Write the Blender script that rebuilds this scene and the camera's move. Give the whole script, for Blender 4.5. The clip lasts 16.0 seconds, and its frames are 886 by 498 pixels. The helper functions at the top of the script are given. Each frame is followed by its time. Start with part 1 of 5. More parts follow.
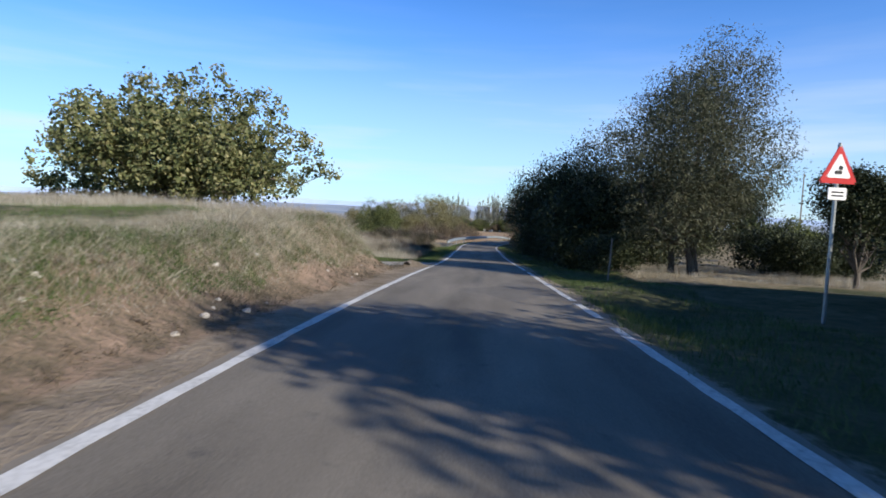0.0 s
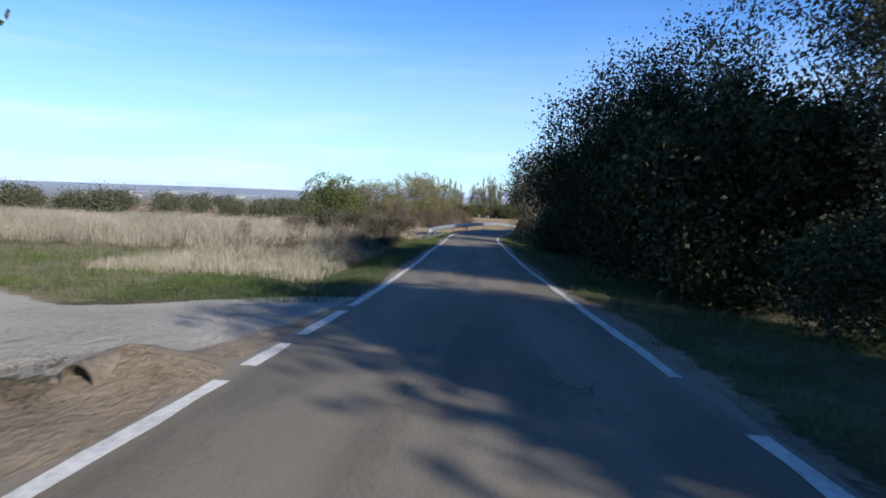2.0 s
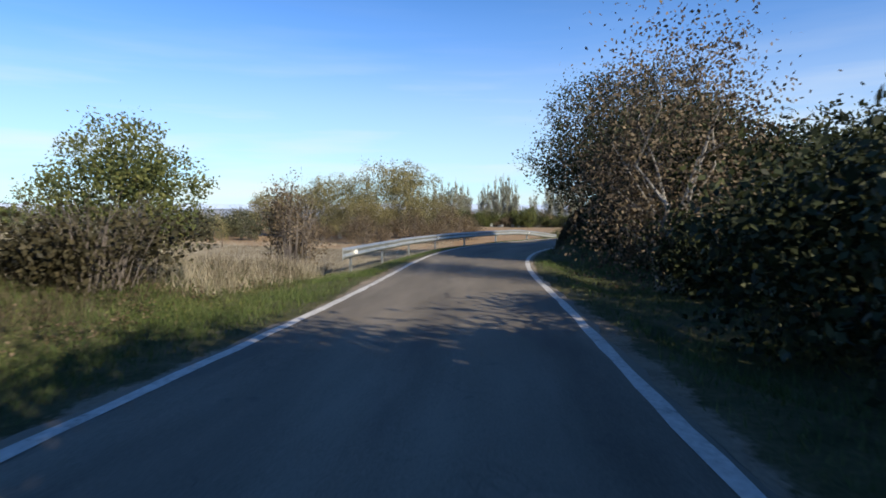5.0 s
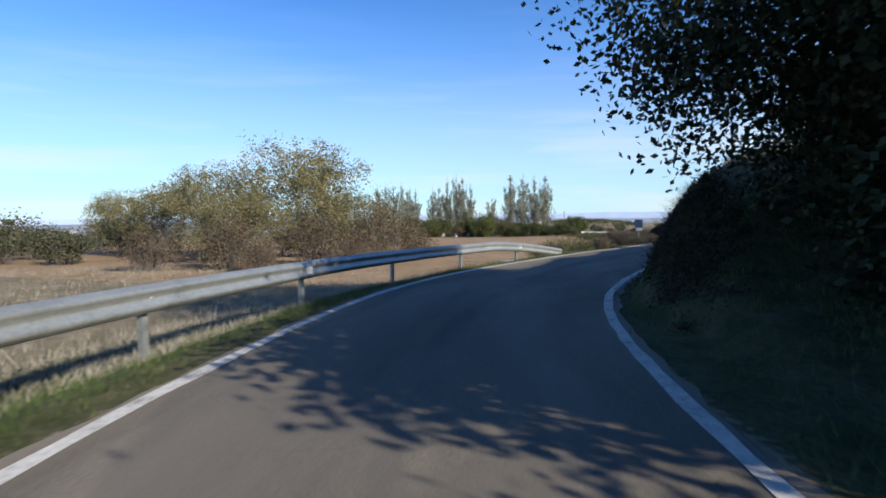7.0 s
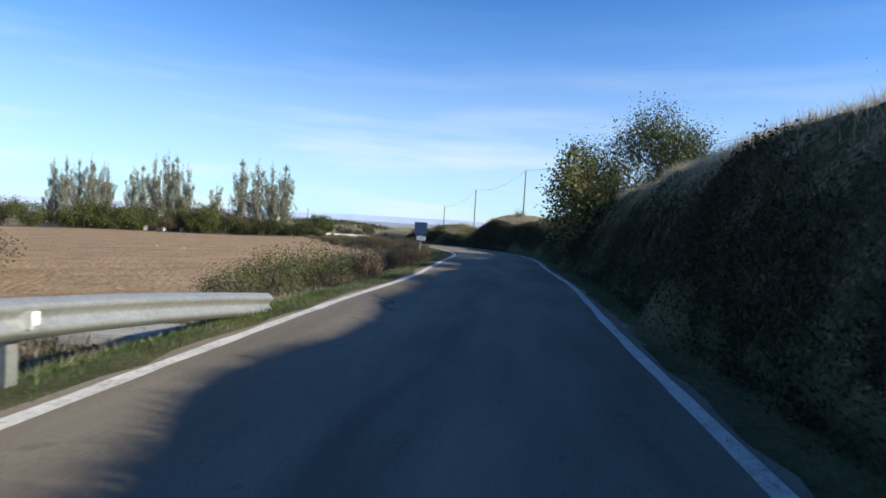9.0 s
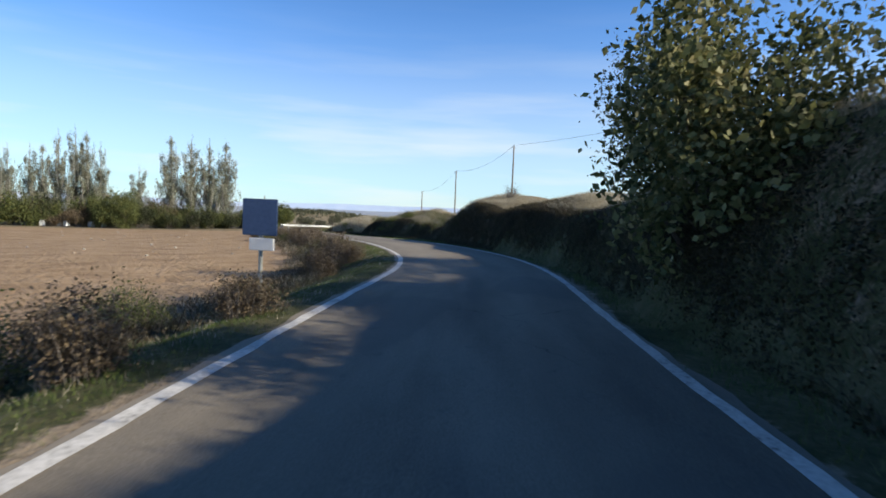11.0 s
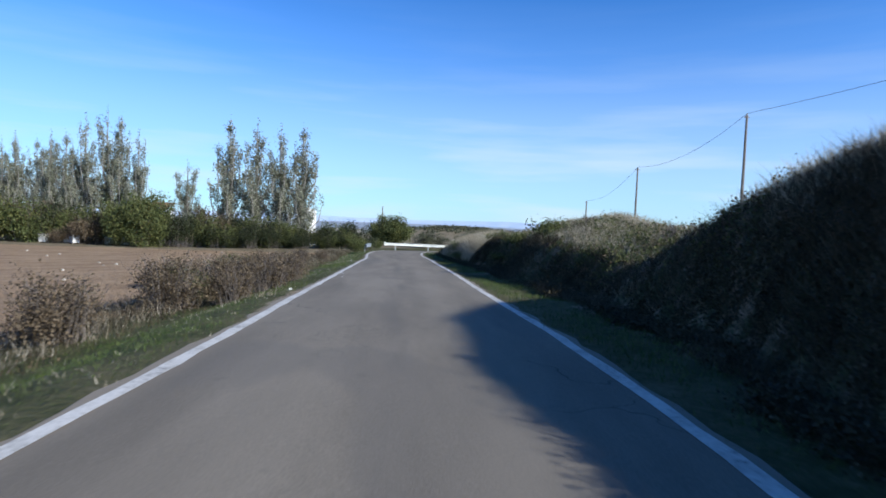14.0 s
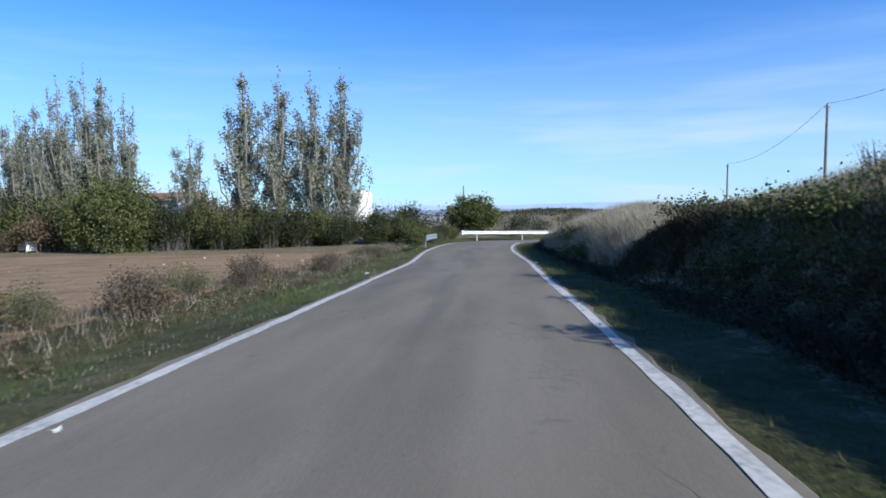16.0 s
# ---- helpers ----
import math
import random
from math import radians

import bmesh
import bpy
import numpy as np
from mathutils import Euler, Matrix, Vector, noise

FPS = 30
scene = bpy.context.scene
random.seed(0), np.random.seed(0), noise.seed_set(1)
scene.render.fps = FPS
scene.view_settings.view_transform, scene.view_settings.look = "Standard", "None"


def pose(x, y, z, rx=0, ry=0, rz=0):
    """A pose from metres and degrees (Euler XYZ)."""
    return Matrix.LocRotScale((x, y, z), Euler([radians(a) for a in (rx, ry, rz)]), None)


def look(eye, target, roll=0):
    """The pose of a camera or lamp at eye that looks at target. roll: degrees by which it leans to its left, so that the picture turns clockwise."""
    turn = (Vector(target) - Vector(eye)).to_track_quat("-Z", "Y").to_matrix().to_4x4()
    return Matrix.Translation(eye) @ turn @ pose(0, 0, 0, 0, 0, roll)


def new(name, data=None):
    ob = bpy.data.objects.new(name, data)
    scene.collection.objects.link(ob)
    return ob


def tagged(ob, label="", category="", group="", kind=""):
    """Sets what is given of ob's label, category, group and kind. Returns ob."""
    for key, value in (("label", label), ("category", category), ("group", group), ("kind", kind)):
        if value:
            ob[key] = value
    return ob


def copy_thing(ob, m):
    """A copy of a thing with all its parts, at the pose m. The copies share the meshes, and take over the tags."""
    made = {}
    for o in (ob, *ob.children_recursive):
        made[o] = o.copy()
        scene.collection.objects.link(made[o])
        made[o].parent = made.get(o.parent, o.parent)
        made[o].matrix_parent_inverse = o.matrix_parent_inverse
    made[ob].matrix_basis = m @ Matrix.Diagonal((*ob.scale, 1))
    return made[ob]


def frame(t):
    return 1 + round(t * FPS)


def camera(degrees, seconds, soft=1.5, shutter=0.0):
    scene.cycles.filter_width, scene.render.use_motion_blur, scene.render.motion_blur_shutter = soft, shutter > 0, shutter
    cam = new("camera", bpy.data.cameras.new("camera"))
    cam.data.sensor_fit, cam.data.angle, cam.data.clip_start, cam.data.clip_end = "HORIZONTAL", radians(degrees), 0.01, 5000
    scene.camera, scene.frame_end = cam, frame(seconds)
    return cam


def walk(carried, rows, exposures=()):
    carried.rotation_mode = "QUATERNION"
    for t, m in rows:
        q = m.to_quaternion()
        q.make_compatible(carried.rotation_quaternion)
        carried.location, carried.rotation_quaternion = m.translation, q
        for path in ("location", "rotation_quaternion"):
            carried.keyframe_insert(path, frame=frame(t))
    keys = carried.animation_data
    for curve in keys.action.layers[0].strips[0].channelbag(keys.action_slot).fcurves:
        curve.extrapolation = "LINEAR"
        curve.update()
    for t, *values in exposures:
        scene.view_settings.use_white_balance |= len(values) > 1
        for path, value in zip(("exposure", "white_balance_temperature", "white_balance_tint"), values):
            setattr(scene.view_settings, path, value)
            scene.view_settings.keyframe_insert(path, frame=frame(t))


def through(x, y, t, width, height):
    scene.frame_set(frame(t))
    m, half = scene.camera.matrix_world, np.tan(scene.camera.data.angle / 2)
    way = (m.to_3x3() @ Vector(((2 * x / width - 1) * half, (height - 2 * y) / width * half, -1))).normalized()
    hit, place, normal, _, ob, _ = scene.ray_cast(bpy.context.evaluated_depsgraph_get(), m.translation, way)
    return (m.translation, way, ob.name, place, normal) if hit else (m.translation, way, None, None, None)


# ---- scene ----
cam = camera(74.2, 16.0, soft=1.7, shutter=0.14)
PATH = [
    (0, (-0.01, -0.60, 0.04), (0.16, 9.37, -0.74), 2.49),
    (0.5, (0.37, 4.07, -0.18), (0.49, 14.04, -1.03), 2.67),
    (1, (0.63, 8.74, -0.43), (0.76, 18.69, -1.37), 1.93),
    (1.5, (1.00, 13.35, -0.70), (1.26, 23.30, -1.64), 2.26),
    (2, (1.47, 18.03, -0.95), (1.74, 27.98, -1.95), 2.33),
    (2.5, (1.95, 22.61, -1.24), (2.20, 32.54, -2.35), 1.04),
    (3, (2.39, 27.05, -1.54), (2.67, 36.99, -2.63), 0.67),
    (3.5, (2.80, 31.43, -1.82), (3.02, 41.38, -2.75), 1.27),
    (4, (3.21, 35.83, -2.09), (3.37, 45.78, -3.13), 0.96),
    (4.2, (3.48, 37.66, -2.19), (3.54, 47.62, -3.13), 0.43),
    (6.3, (4.69, 56.73, -3.17), (4.74, 66.71, -3.90), -0.27),
    (6.5, (4.82, 58.52, -3.22), (5.05, 68.49, -3.95), -0.00),
    (7, (5.44, 63.44, -3.35), (6.29, 73.39, -3.95), -0.60),
    (7.5, (6.23, 68.03, -3.46), (8.10, 77.83, -4.18), 0.40),
    (8, (7.28, 72.14, -3.55), (10.39, 81.62, -4.17), -0.22),
    (8.5, (8.73, 75.72, -3.62), (12.87, 84.81, -4.12), 0.98),
    (9, (10.46, 78.98, -3.69), (15.39, 87.67, -4.19), 3.36),
    (9.5, (12.48, 81.97, -3.75), (17.70, 90.49, -4.22), 2.60),
    (9.7, (13.37, 83.28, -3.76), (18.67, 91.75, -4.28), 3.06),
    (11.8, (22.39, 96.28, -3.99), (27.47, 104.86, -4.72), 1.78),
    (12, (23.33, 97.81, -4.03), (28.30, 106.46, -4.64), 2.38),
    (12.5, (25.92, 101.87, -4.16), (30.54, 110.71, -4.96), 3.37),
    (13, (28.43, 106.24, -4.27), (32.49, 115.35, -5.01), 3.33),
    (13.5, (30.58, 110.77, -4.36), (33.90, 120.18, -5.08), 1.94),
    (14, (32.46, 115.16, -4.46), (35.07, 124.80, -4.96), 2.33),
    (14.5, (33.80, 119.35, -4.56), (35.80, 129.12, -5.22), 0.69),
    (15, (34.86, 123.41, -4.70), (36.42, 133.26, -5.49), 0.33),
    (15.5, (35.70, 127.42, -4.87), (36.96, 137.30, -5.78), -0.76),
    (16, (36.41, 131.46, -5.06), (37.45, 141.37, -5.82), -0.63),
]
EXPOSE = [(0, 0.36, 6450, 10), (1.0, 0.72, 6450, 9), (1.5, 0.7, 6150, 9), (2.0, 0.45, 6500, 9), (4.0, 0.42, 7650, 10), (6.5, 0.35, 6700, 9), (8.0, 0.45, 7200, 8), (9.2, 0.45, 7000, 7), (12.0, 0.45, 7500, 8), (13.5, 0.3, 6150, 8), (16.0, 0.28, 5950, 7)]
walk(cam, [(t, look(eye, target, roll)) for t, eye, target, roll in PATH], EXPOSE)

# ---- sky and sun ----
SUN_ELEV, SUN_AZ = radians(26.8), radians(-45.5)      # azimuth from +x towards +y
to_sun = Vector((math.cos(SUN_ELEV) * math.cos(SUN_AZ), math.cos(SUN_ELEV) * math.sin(SUN_AZ), math.sin(SUN_ELEV)))
world = bpy.data.worlds.new("sky")
scene.world = world
world.use_nodes = True
wn, wl = world.node_tree.nodes, world.node_tree.links
wn.clear()
sky = wn.new("ShaderNodeTexSky")
sky.sky_type, sky.sun_disc = "NISHITA", False
sky.sun_elevation, sky.sun_rotation = SUN_ELEV, math.pi / 2 - SUN_AZ
sky.air_density, sky.dust_density, sky.ozone_density, sky.altitude = 1.0, 0.15, 5.0, 800
bg = wn.new("ShaderNodeBackground")
bg.inputs["Strength"].default_value = 0.122
wout = wn.new("ShaderNodeOutputWorld")
# thin bands of high cloud low over the horizon
geo = wn.new("ShaderNodeTexCoord")
mapn = wn.new("ShaderNodeMapping")
mapn.inputs["Scale"].default_value = (1.6, 1.6, 16.0)
wl.new(geo.outputs["Generated"], mapn.inputs["Vector"])
cl = wn.new("ShaderNodeTexNoise")
cl.inputs["Scale"].default_value, cl.inputs["Detail"].default_value = 1.7, 5.0
wl.new(mapn.outputs["Vector"], cl.inputs["Vector"])
ramp = wn.new("ShaderNodeValToRGB")
ramp.color_ramp.elements[0].position, ramp.color_ramp.elements[1].position = 0.46, 0.75
wl.new(cl.outputs["Fac"], ramp.inputs["Fac"])
sep = wn.new("ShaderNodeSeparateXYZ")
wl.new(geo.outputs["Generated"], sep.inputs["Vector"])
band = wn.new("ShaderNodeValToRGB")
for pos, v in ((0.0, 0.88), (0.08, 0.84), (0.16, 0.56), (0.25, 0.16), (0.36, 0.0)):
    e = band.color_ramp.elements[0] if pos == 0.0 else band.color_ramp.elements.new(pos)
    e.position, e.color = pos, (v, v, v, 1)
band.color_ramp.elements[-1].color = (0, 0, 0, 1)
wl.new(sep.outputs["Z"], band.inputs["Fac"])
mul = wn.new("ShaderNodeMath")
mul.operation = "MULTIPLY_ADD"
mul.inputs[1].default_value = 0.45
wl.new(ramp.outputs["Color"], mul.inputs[0])
mul.inputs[2].default_value = 0.55
fac = wn.new("ShaderNodeMath")
fac.operation = "MULTIPLY"
wl.new(mul.outputs[0], fac.inputs[0])
wl.new(band.outputs["Color"], fac.inputs[1])
mixc = wn.new("ShaderNodeMixRGB")
mixc.inputs["Color2"].default_value = (5.2, 5.9, 6.6, 1)
wl.new(fac.outputs[0], mixc.inputs["Fac"])
tint = wn.new("ShaderNodeMixRGB")
tint.blend_type = "MULTIPLY"
tint.inputs["Fac"].default_value, tint.inputs["Color2"].default_value = 1.0, (0.47, 0.92, 1.36, 1)
wl.new(sky.outputs["Color"], tint.inputs["Color1"])
wl.new(tint.outputs["Color"], mixc.inputs["Color1"])
deep = wn.new("ShaderNodeMapRange")
deep.inputs["From Min"].default_value, deep.inputs["From Max"].default_value = 0.28, 0.9
deep.inputs["To Min"].default_value, deep.inputs["To Max"].default_value = 1.0, 0.5
wl.new(sep.outputs["Z"], deep.inputs["Value"])
dome = wn.new("ShaderNodeMixRGB")
dome.blend_type = "MULTIPLY"
dome.inputs["Fac"].default_value = 1.0
wl.new(mixc.outputs["Color"], dome.inputs["Color1"])
wl.new(deep.outputs["Result"], dome.inputs["Color2"])
wl.new(dome.outputs["Color"], bg.inputs["Color"])
wl.new(bg.outputs["Background"], wout.inputs["Surface"])
sun = new("sun", bpy.data.lights.new("sun", "SUN"))
sun.data.energy, sun.data.angle, sun.data.color = 5.0, radians(0.53), (1.0, 0.94, 0.84)
sun.rotation_euler = to_sun.to_track_quat("Z", "Y").to_euler()
scene.view_settings.exposure = 0.0


# ---- materials ----
def material(name, cols, scale=3.0, rough=0.85, bump=0.3, fine=40.0, spread=0.0, metal=0.0, stretch=(1, 1, 1), island=0.0, coarse_mix=0.5, spec=0.3):
    """Noise-mixed colours at a coarse and a fine scale, with bump; island varies each loose piece."""
    m = bpy.data.materials.new(name)
    m.use_nodes = True
    n, l = m.node_tree.nodes, m.node_tree.links
    b = n["Principled BSDF"]
    b.inputs["Roughness"].default_value, b.inputs["Metallic"].default_value = rough, metal
    b.inputs["Specular IOR Level"].default_value = spec
    tc = n.new("ShaderNodeTexCoord")
    mp = n.new("ShaderNodeMapping")
    mp.inputs["Scale"].default_value = stretch
    l.new(tc.outputs["Object"], mp.inputs["Vector"])
    a = n.new("ShaderNodeTexNoise")
    a.inputs["Scale"].default_value, a.inputs["Detail"].default_value, a.inputs["Roughness"].default_value = scale, 6, 0.6
    c = n.new("ShaderNodeTexNoise")
    c.inputs["Scale"].default_value, c.inputs["Detail"].default_value = fine, 4
    for q in (a, c):
        l.new(mp.outputs["Vector"], q.inputs["Vector"])
    mx = n.new("ShaderNodeMath")
    mx.operation = "MULTIPLY_ADD"
    l.new(c.outputs["Fac"], mx.inputs[0])
    mx.inputs[1].default_value = 1 - coarse_mix
    sc = n.new("ShaderNodeMath")
    sc.operation = "MULTIPLY"
    sc.inputs[1].default_value = coarse_mix
    l.new(a.outputs["Fac"], sc.inputs[0])
    l.new(sc.outputs[0], mx.inputs[2])
    drive = mx.outputs[0]
    if island:
        g = n.new("ShaderNodeNewGeometry")
        ad = n.new("ShaderNodeMath")
        ad.operation = "MULTIPLY_ADD"
        l.new(g.outputs["Random Per Island"], ad.inputs[0])
        ad.inputs[1].default_value = island
        s2 = n.new("ShaderNodeMath")
        s2.operation = "MULTIPLY_ADD"
        l.new(mx.outputs[0], s2.inputs[0])
        s2.inputs[1].default_value, s2.inputs[2].default_value = 1.35 - island, 0.5 * (island - 1.35 + 1 - island)
        l.new(s2.outputs[0], ad.inputs[2])
        drive = ad.outputs[0]
    r = n.new("ShaderNodeValToRGB")
    lo, hi = 0.3, 0.7
    for k, col in enumerate(cols):
        p = lo + (hi - lo) * k / max(1, len(cols) - 1)
        e = r.color_ramp.elements[k] if k < 2 else r.color_ramp.elements.new(p)
        e.position, e.color = p, (*col, 1)
    l.new(drive, r.inputs["Fac"])
    l.new(r.outputs["Color"], b.inputs["Base Color"])
    if bump:
        bp = n.new("ShaderNodeBump")
        bp.inputs["Strength"].default_value, bp.inputs["Distance"].default_value = bump, 0.03
        l.new(mx.outputs[0], bp.inputs["Height"])
        l.new(bp.outputs["Normal"], b.inputs["Normal"])
    return m


def leaf_material(name, cols, through=0.25, rough=0.6):
    """Leaves: each its own tint, some light passing through."""
    m = material(name, cols, scale=1.1, fine=3.5, rough=rough, bump=0, island=0.36, coarse_mix=0.6, spec=0.25)
    n, l = m.node_tree.nodes, m.node_tree.links
    b = n["Principled BSDF"]
    tr = n.new("ShaderNodeBsdfTranslucent")
    l.new(b.inputs["Base Color"].links[0].from_socket, tr.inputs["Color"])
    mx = n.new("ShaderNodeMixShader")
    mx.inputs["Fac"].default_value = through
    l.new(b.outputs["BSDF"], mx.inputs[1])
    l.new(tr.outputs["BSDF"], mx.inputs[2])
    l.new(mx.outputs["Shader"], n["Material Output"].inputs["Surface"])
    return m


M_LINE = material("worn_white_paint", [(0.16, 0.148, 0.13), (0.5, 0.485, 0.45), (0.66, 0.64, 0.6), (0.72, 0.7, 0.66)], scale=2.5, fine=22, rough=0.7, bump=0.2)
# the blue of far haze is part of this hill colour
M_HILLS = material("haze_blue_hills", [(0.34, 0.45, 0.62), (0.4, 0.5, 0.66), (0.46, 0.55, 0.68)], scale=0.002, fine=0.01, bump=0)
M_BARK = material("bark", [(0.05, 0.04, 0.03), (0.12, 0.1, 0.08), (0.2, 0.17, 0.14)], scale=3, fine=25, bump=0.8, stretch=(1, 1, 0.25))
M_PALEBARK = material("pale_bark", [(0.16, 0.14, 0.12), (0.28, 0.26, 0.23), (0.36, 0.34, 0.3)], scale=3, fine=25, bump=0.6, stretch=(1, 1, 0.25))
M_STEEL = material("galvanised_steel", [(0.27, 0.285, 0.28), (0.39, 0.41, 0.4), (0.5, 0.52, 0.51)], scale=2.0, fine=25, rough=0.45, bump=0.05, metal=0.6, spec=0.5)
M_WOOD = material("weathered_wood", [(0.12, 0.1, 0.08), (0.22, 0.19, 0.16), (0.32, 0.29, 0.25)], scale=2, fine=30, bump=0.5, stretch=(1, 1, 0.1))
M_WHITE = material("white_paint", [(0.7, 0.7, 0.68), (0.8, 0.8, 0.78), (0.85, 0.85, 0.84)], scale=0.8, fine=10, rough=0.6, bump=0.05)
M_RED = material("red_sign_border", [(0.42, 0.02, 0.02), (0.5, 0.03, 0.03)], scale=5, fine=20, rough=0.45, bump=0)
M_BLACK = material("black_paint", [(0.02, 0.02, 0.02), (0.04, 0.04, 0.04)], scale=5, fine=20, rough=0.5, bump=0)
M_BLUE = material("blue_sign_face", [(0.05, 0.09, 0.18), (0.08, 0.13, 0.24)], scale=4, fine=20, rough=0.5, bump=0)
M_BANKSTONE = material("stained_concrete", [(0.07, 0.055, 0.04), (0.14, 0.115, 0.09), (0.22, 0.19, 0.15)], scale=4, fine=25, bump=0.5)
M_CONCRETE = material("concrete", [(0.25, 0.24, 0.22), (0.36, 0.35, 0.32), (0.45, 0.43, 0.4)], scale=2, fine=20, bump=0.4)
M_FIG = leaf_material("fig_leaves", [(0.045, 0.06, 0.022), (0.115, 0.13, 0.05), (0.2, 0.205, 0.082), (0.31, 0.28, 0.135)])
# dark green, lowered further so deep shade is held in the leaf colour
M_DARK = leaf_material("dark_green_shaded_leaves", [(0.012, 0.018, 0.008), (0.028, 0.038, 0.014), (0.06, 0.068, 0.028)], through=0.12)
M_WILLOW = leaf_material("olive_grey_leaves", [(0.042, 0.05, 0.027), (0.085, 0.092, 0.05), (0.16, 0.152, 0.095)])
M_YELLOW = leaf_material("yellowing_leaves", [(0.1, 0.09, 0.045), (0.21, 0.19, 0.09), (0.34, 0.3, 0.15)])
M_BROWN = leaf_material("brown_leaves", [(0.055, 0.04, 0.026), (0.13, 0.098, 0.062), (0.24, 0.185, 0.12)])
M_POPLAR = leaf_material("poplar_leaves", [(0.13, 0.142, 0.1), (0.24, 0.25, 0.178), (0.39, 0.385, 0.29)])
M_OLIVE = leaf_material("green_bush_leaves", [(0.05, 0.07, 0.025), (0.1, 0.12, 0.04), (0.18, 0.18, 0.06)])
M_STRAW = leaf_material("straw_blades", [(0.21, 0.18, 0.13), (0.38, 0.335, 0.255), (0.56, 0.515, 0.425)], through=0.25)
M_GREEN = leaf_material("green_blades", [(0.04, 0.068, 0.018), (0.082, 0.122, 0.036), (0.16, 0.195, 0.068)], through=0.25)
# the banks' shade is put into these low weed and hay tones
M_SHADE_WEED = leaf_material("bank_weeds", [(0.018, 0.018, 0.009), (0.04, 0.036, 0.018), (0.08, 0.068, 0.038)], through=0.12)
M_HAY = leaf_material("weathered_shaded_hay", [(0.03, 0.025, 0.015), (0.07, 0.058, 0.036), (0.14, 0.12, 0.078)], through=0.15)
# bleached straw, with the crests' sunlit brightness added to its colour
M_PALE = leaf_material("bleached_sunlit_blades", [(0.26, 0.22, 0.15), (0.44, 0.385, 0.275), (0.62, 0.56, 0.43)], through=0.4)
M_TWIG = material("bare_twigs", [(0.1, 0.085, 0.075), (0.2, 0.175, 0.155)], scale=3, fine=20, bump=0)


class Net:
    """Short hand for building one node material."""

    def __init__(self, name, rough=0.9, spec=0.25):
        self.m = bpy.data.materials.new(name)
        self.m.use_nodes = True
        self.n, self.l = self.m.node_tree.nodes, self.m.node_tree.links
        self.b = self.n["Principled BSDF"]
        self.b.inputs["Roughness"].default_value, self.b.inputs["Specular IOR Level"].default_value = rough, spec

    def put(self, sock, v):
        if isinstance(v, bpy.types.NodeSocket):
            self.l.new(v, sock)
        elif isinstance(v, tuple) and len(v) == 3 and sock.type == "RGBA":
            sock.default_value = (*v, 1)
        else:
            sock.default_value = v

    def math(self, op, a, b=0.0, clamp=False):
        q = self.n.new("ShaderNodeMath")
        q.operation, q.use_clamp = op, clamp
        self.put(q.inputs[0], a)
        self.put(q.inputs[1], b)
        return q.outputs[0]

    def coord(self, stretch=(1, 1, 1), uv=False):
        t = self.n.new("ShaderNodeTexCoord")
        mp = self.n.new("ShaderNodeMapping")
        mp.inputs["Scale"].default_value = stretch
        self.l.new(t.outputs["UV" if uv else "Object"], mp.inputs["Vector"])
        return mp.outputs["Vector"]

    def noise(self, vec, scale, detail=4, rough=0.55, distort=0.0):
        q = self.n.new("ShaderNodeTexNoise")
        self.l.new(vec, q.inputs["Vector"])
        q.inputs["Scale"].default_value, q.inputs["Detail"].default_value, q.inputs["Roughness"].default_value, q.inputs["Distortion"].default_value = scale, detail, rough, distort
        return q.outputs["Fac"]

    def cells(self, vec, scale, feature="DISTANCE_TO_EDGE"):
        q = self.n.new("ShaderNodeTexVoronoi")
        q.feature = feature
        self.l.new(vec, q.inputs["Vector"])
        q.inputs["Scale"].default_value = scale
        return q.outputs["Distance"]

    def step(self, v, a, b):
        q = self.n.new("ShaderNodeMapRange")
        q.interpolation_type = "SMOOTHSTEP"
        self.put(q.inputs["Value"], v)
        q.inputs["From Min"].default_value, q.inputs["From Max"].default_value = a, b
        return q.outputs["Result"]

    def ramp(self, v, cols, lo=0.32, hi=0.68):
        r = self.n.new("ShaderNodeValToRGB")
        for k, col in enumerate(cols):
            p = lo + (hi - lo) * k / (len(cols) - 1)
            e = r.color_ramp.elements[k] if k < 2 else r.color_ramp.elements.new(p)
            e.position, e.color = p, (*col, 1)
        self.l.new(v, r.inputs["Fac"])
        return r.outputs["Color"]

    def mix(self, f, a, b):
        q = self.n.new("ShaderNodeMixRGB")
        for sock, v in zip(q.inputs, (f, a, b)):
            self.put(sock, v)
        return q.outputs["Color"]

    def done(self, colour, height, strength=0.5, distance=0.03):
        bp = self.n.new("ShaderNodeBump")
        bp.inputs["Strength"].default_value, bp.inputs["Distance"].default_value = strength, distance
        self.put(bp.inputs["Height"], height)
        self.l.new(bp.outputs["Normal"], self.b.inputs["Normal"])
        self.put(self.b.inputs["Base Color"], colour)
        return self.m


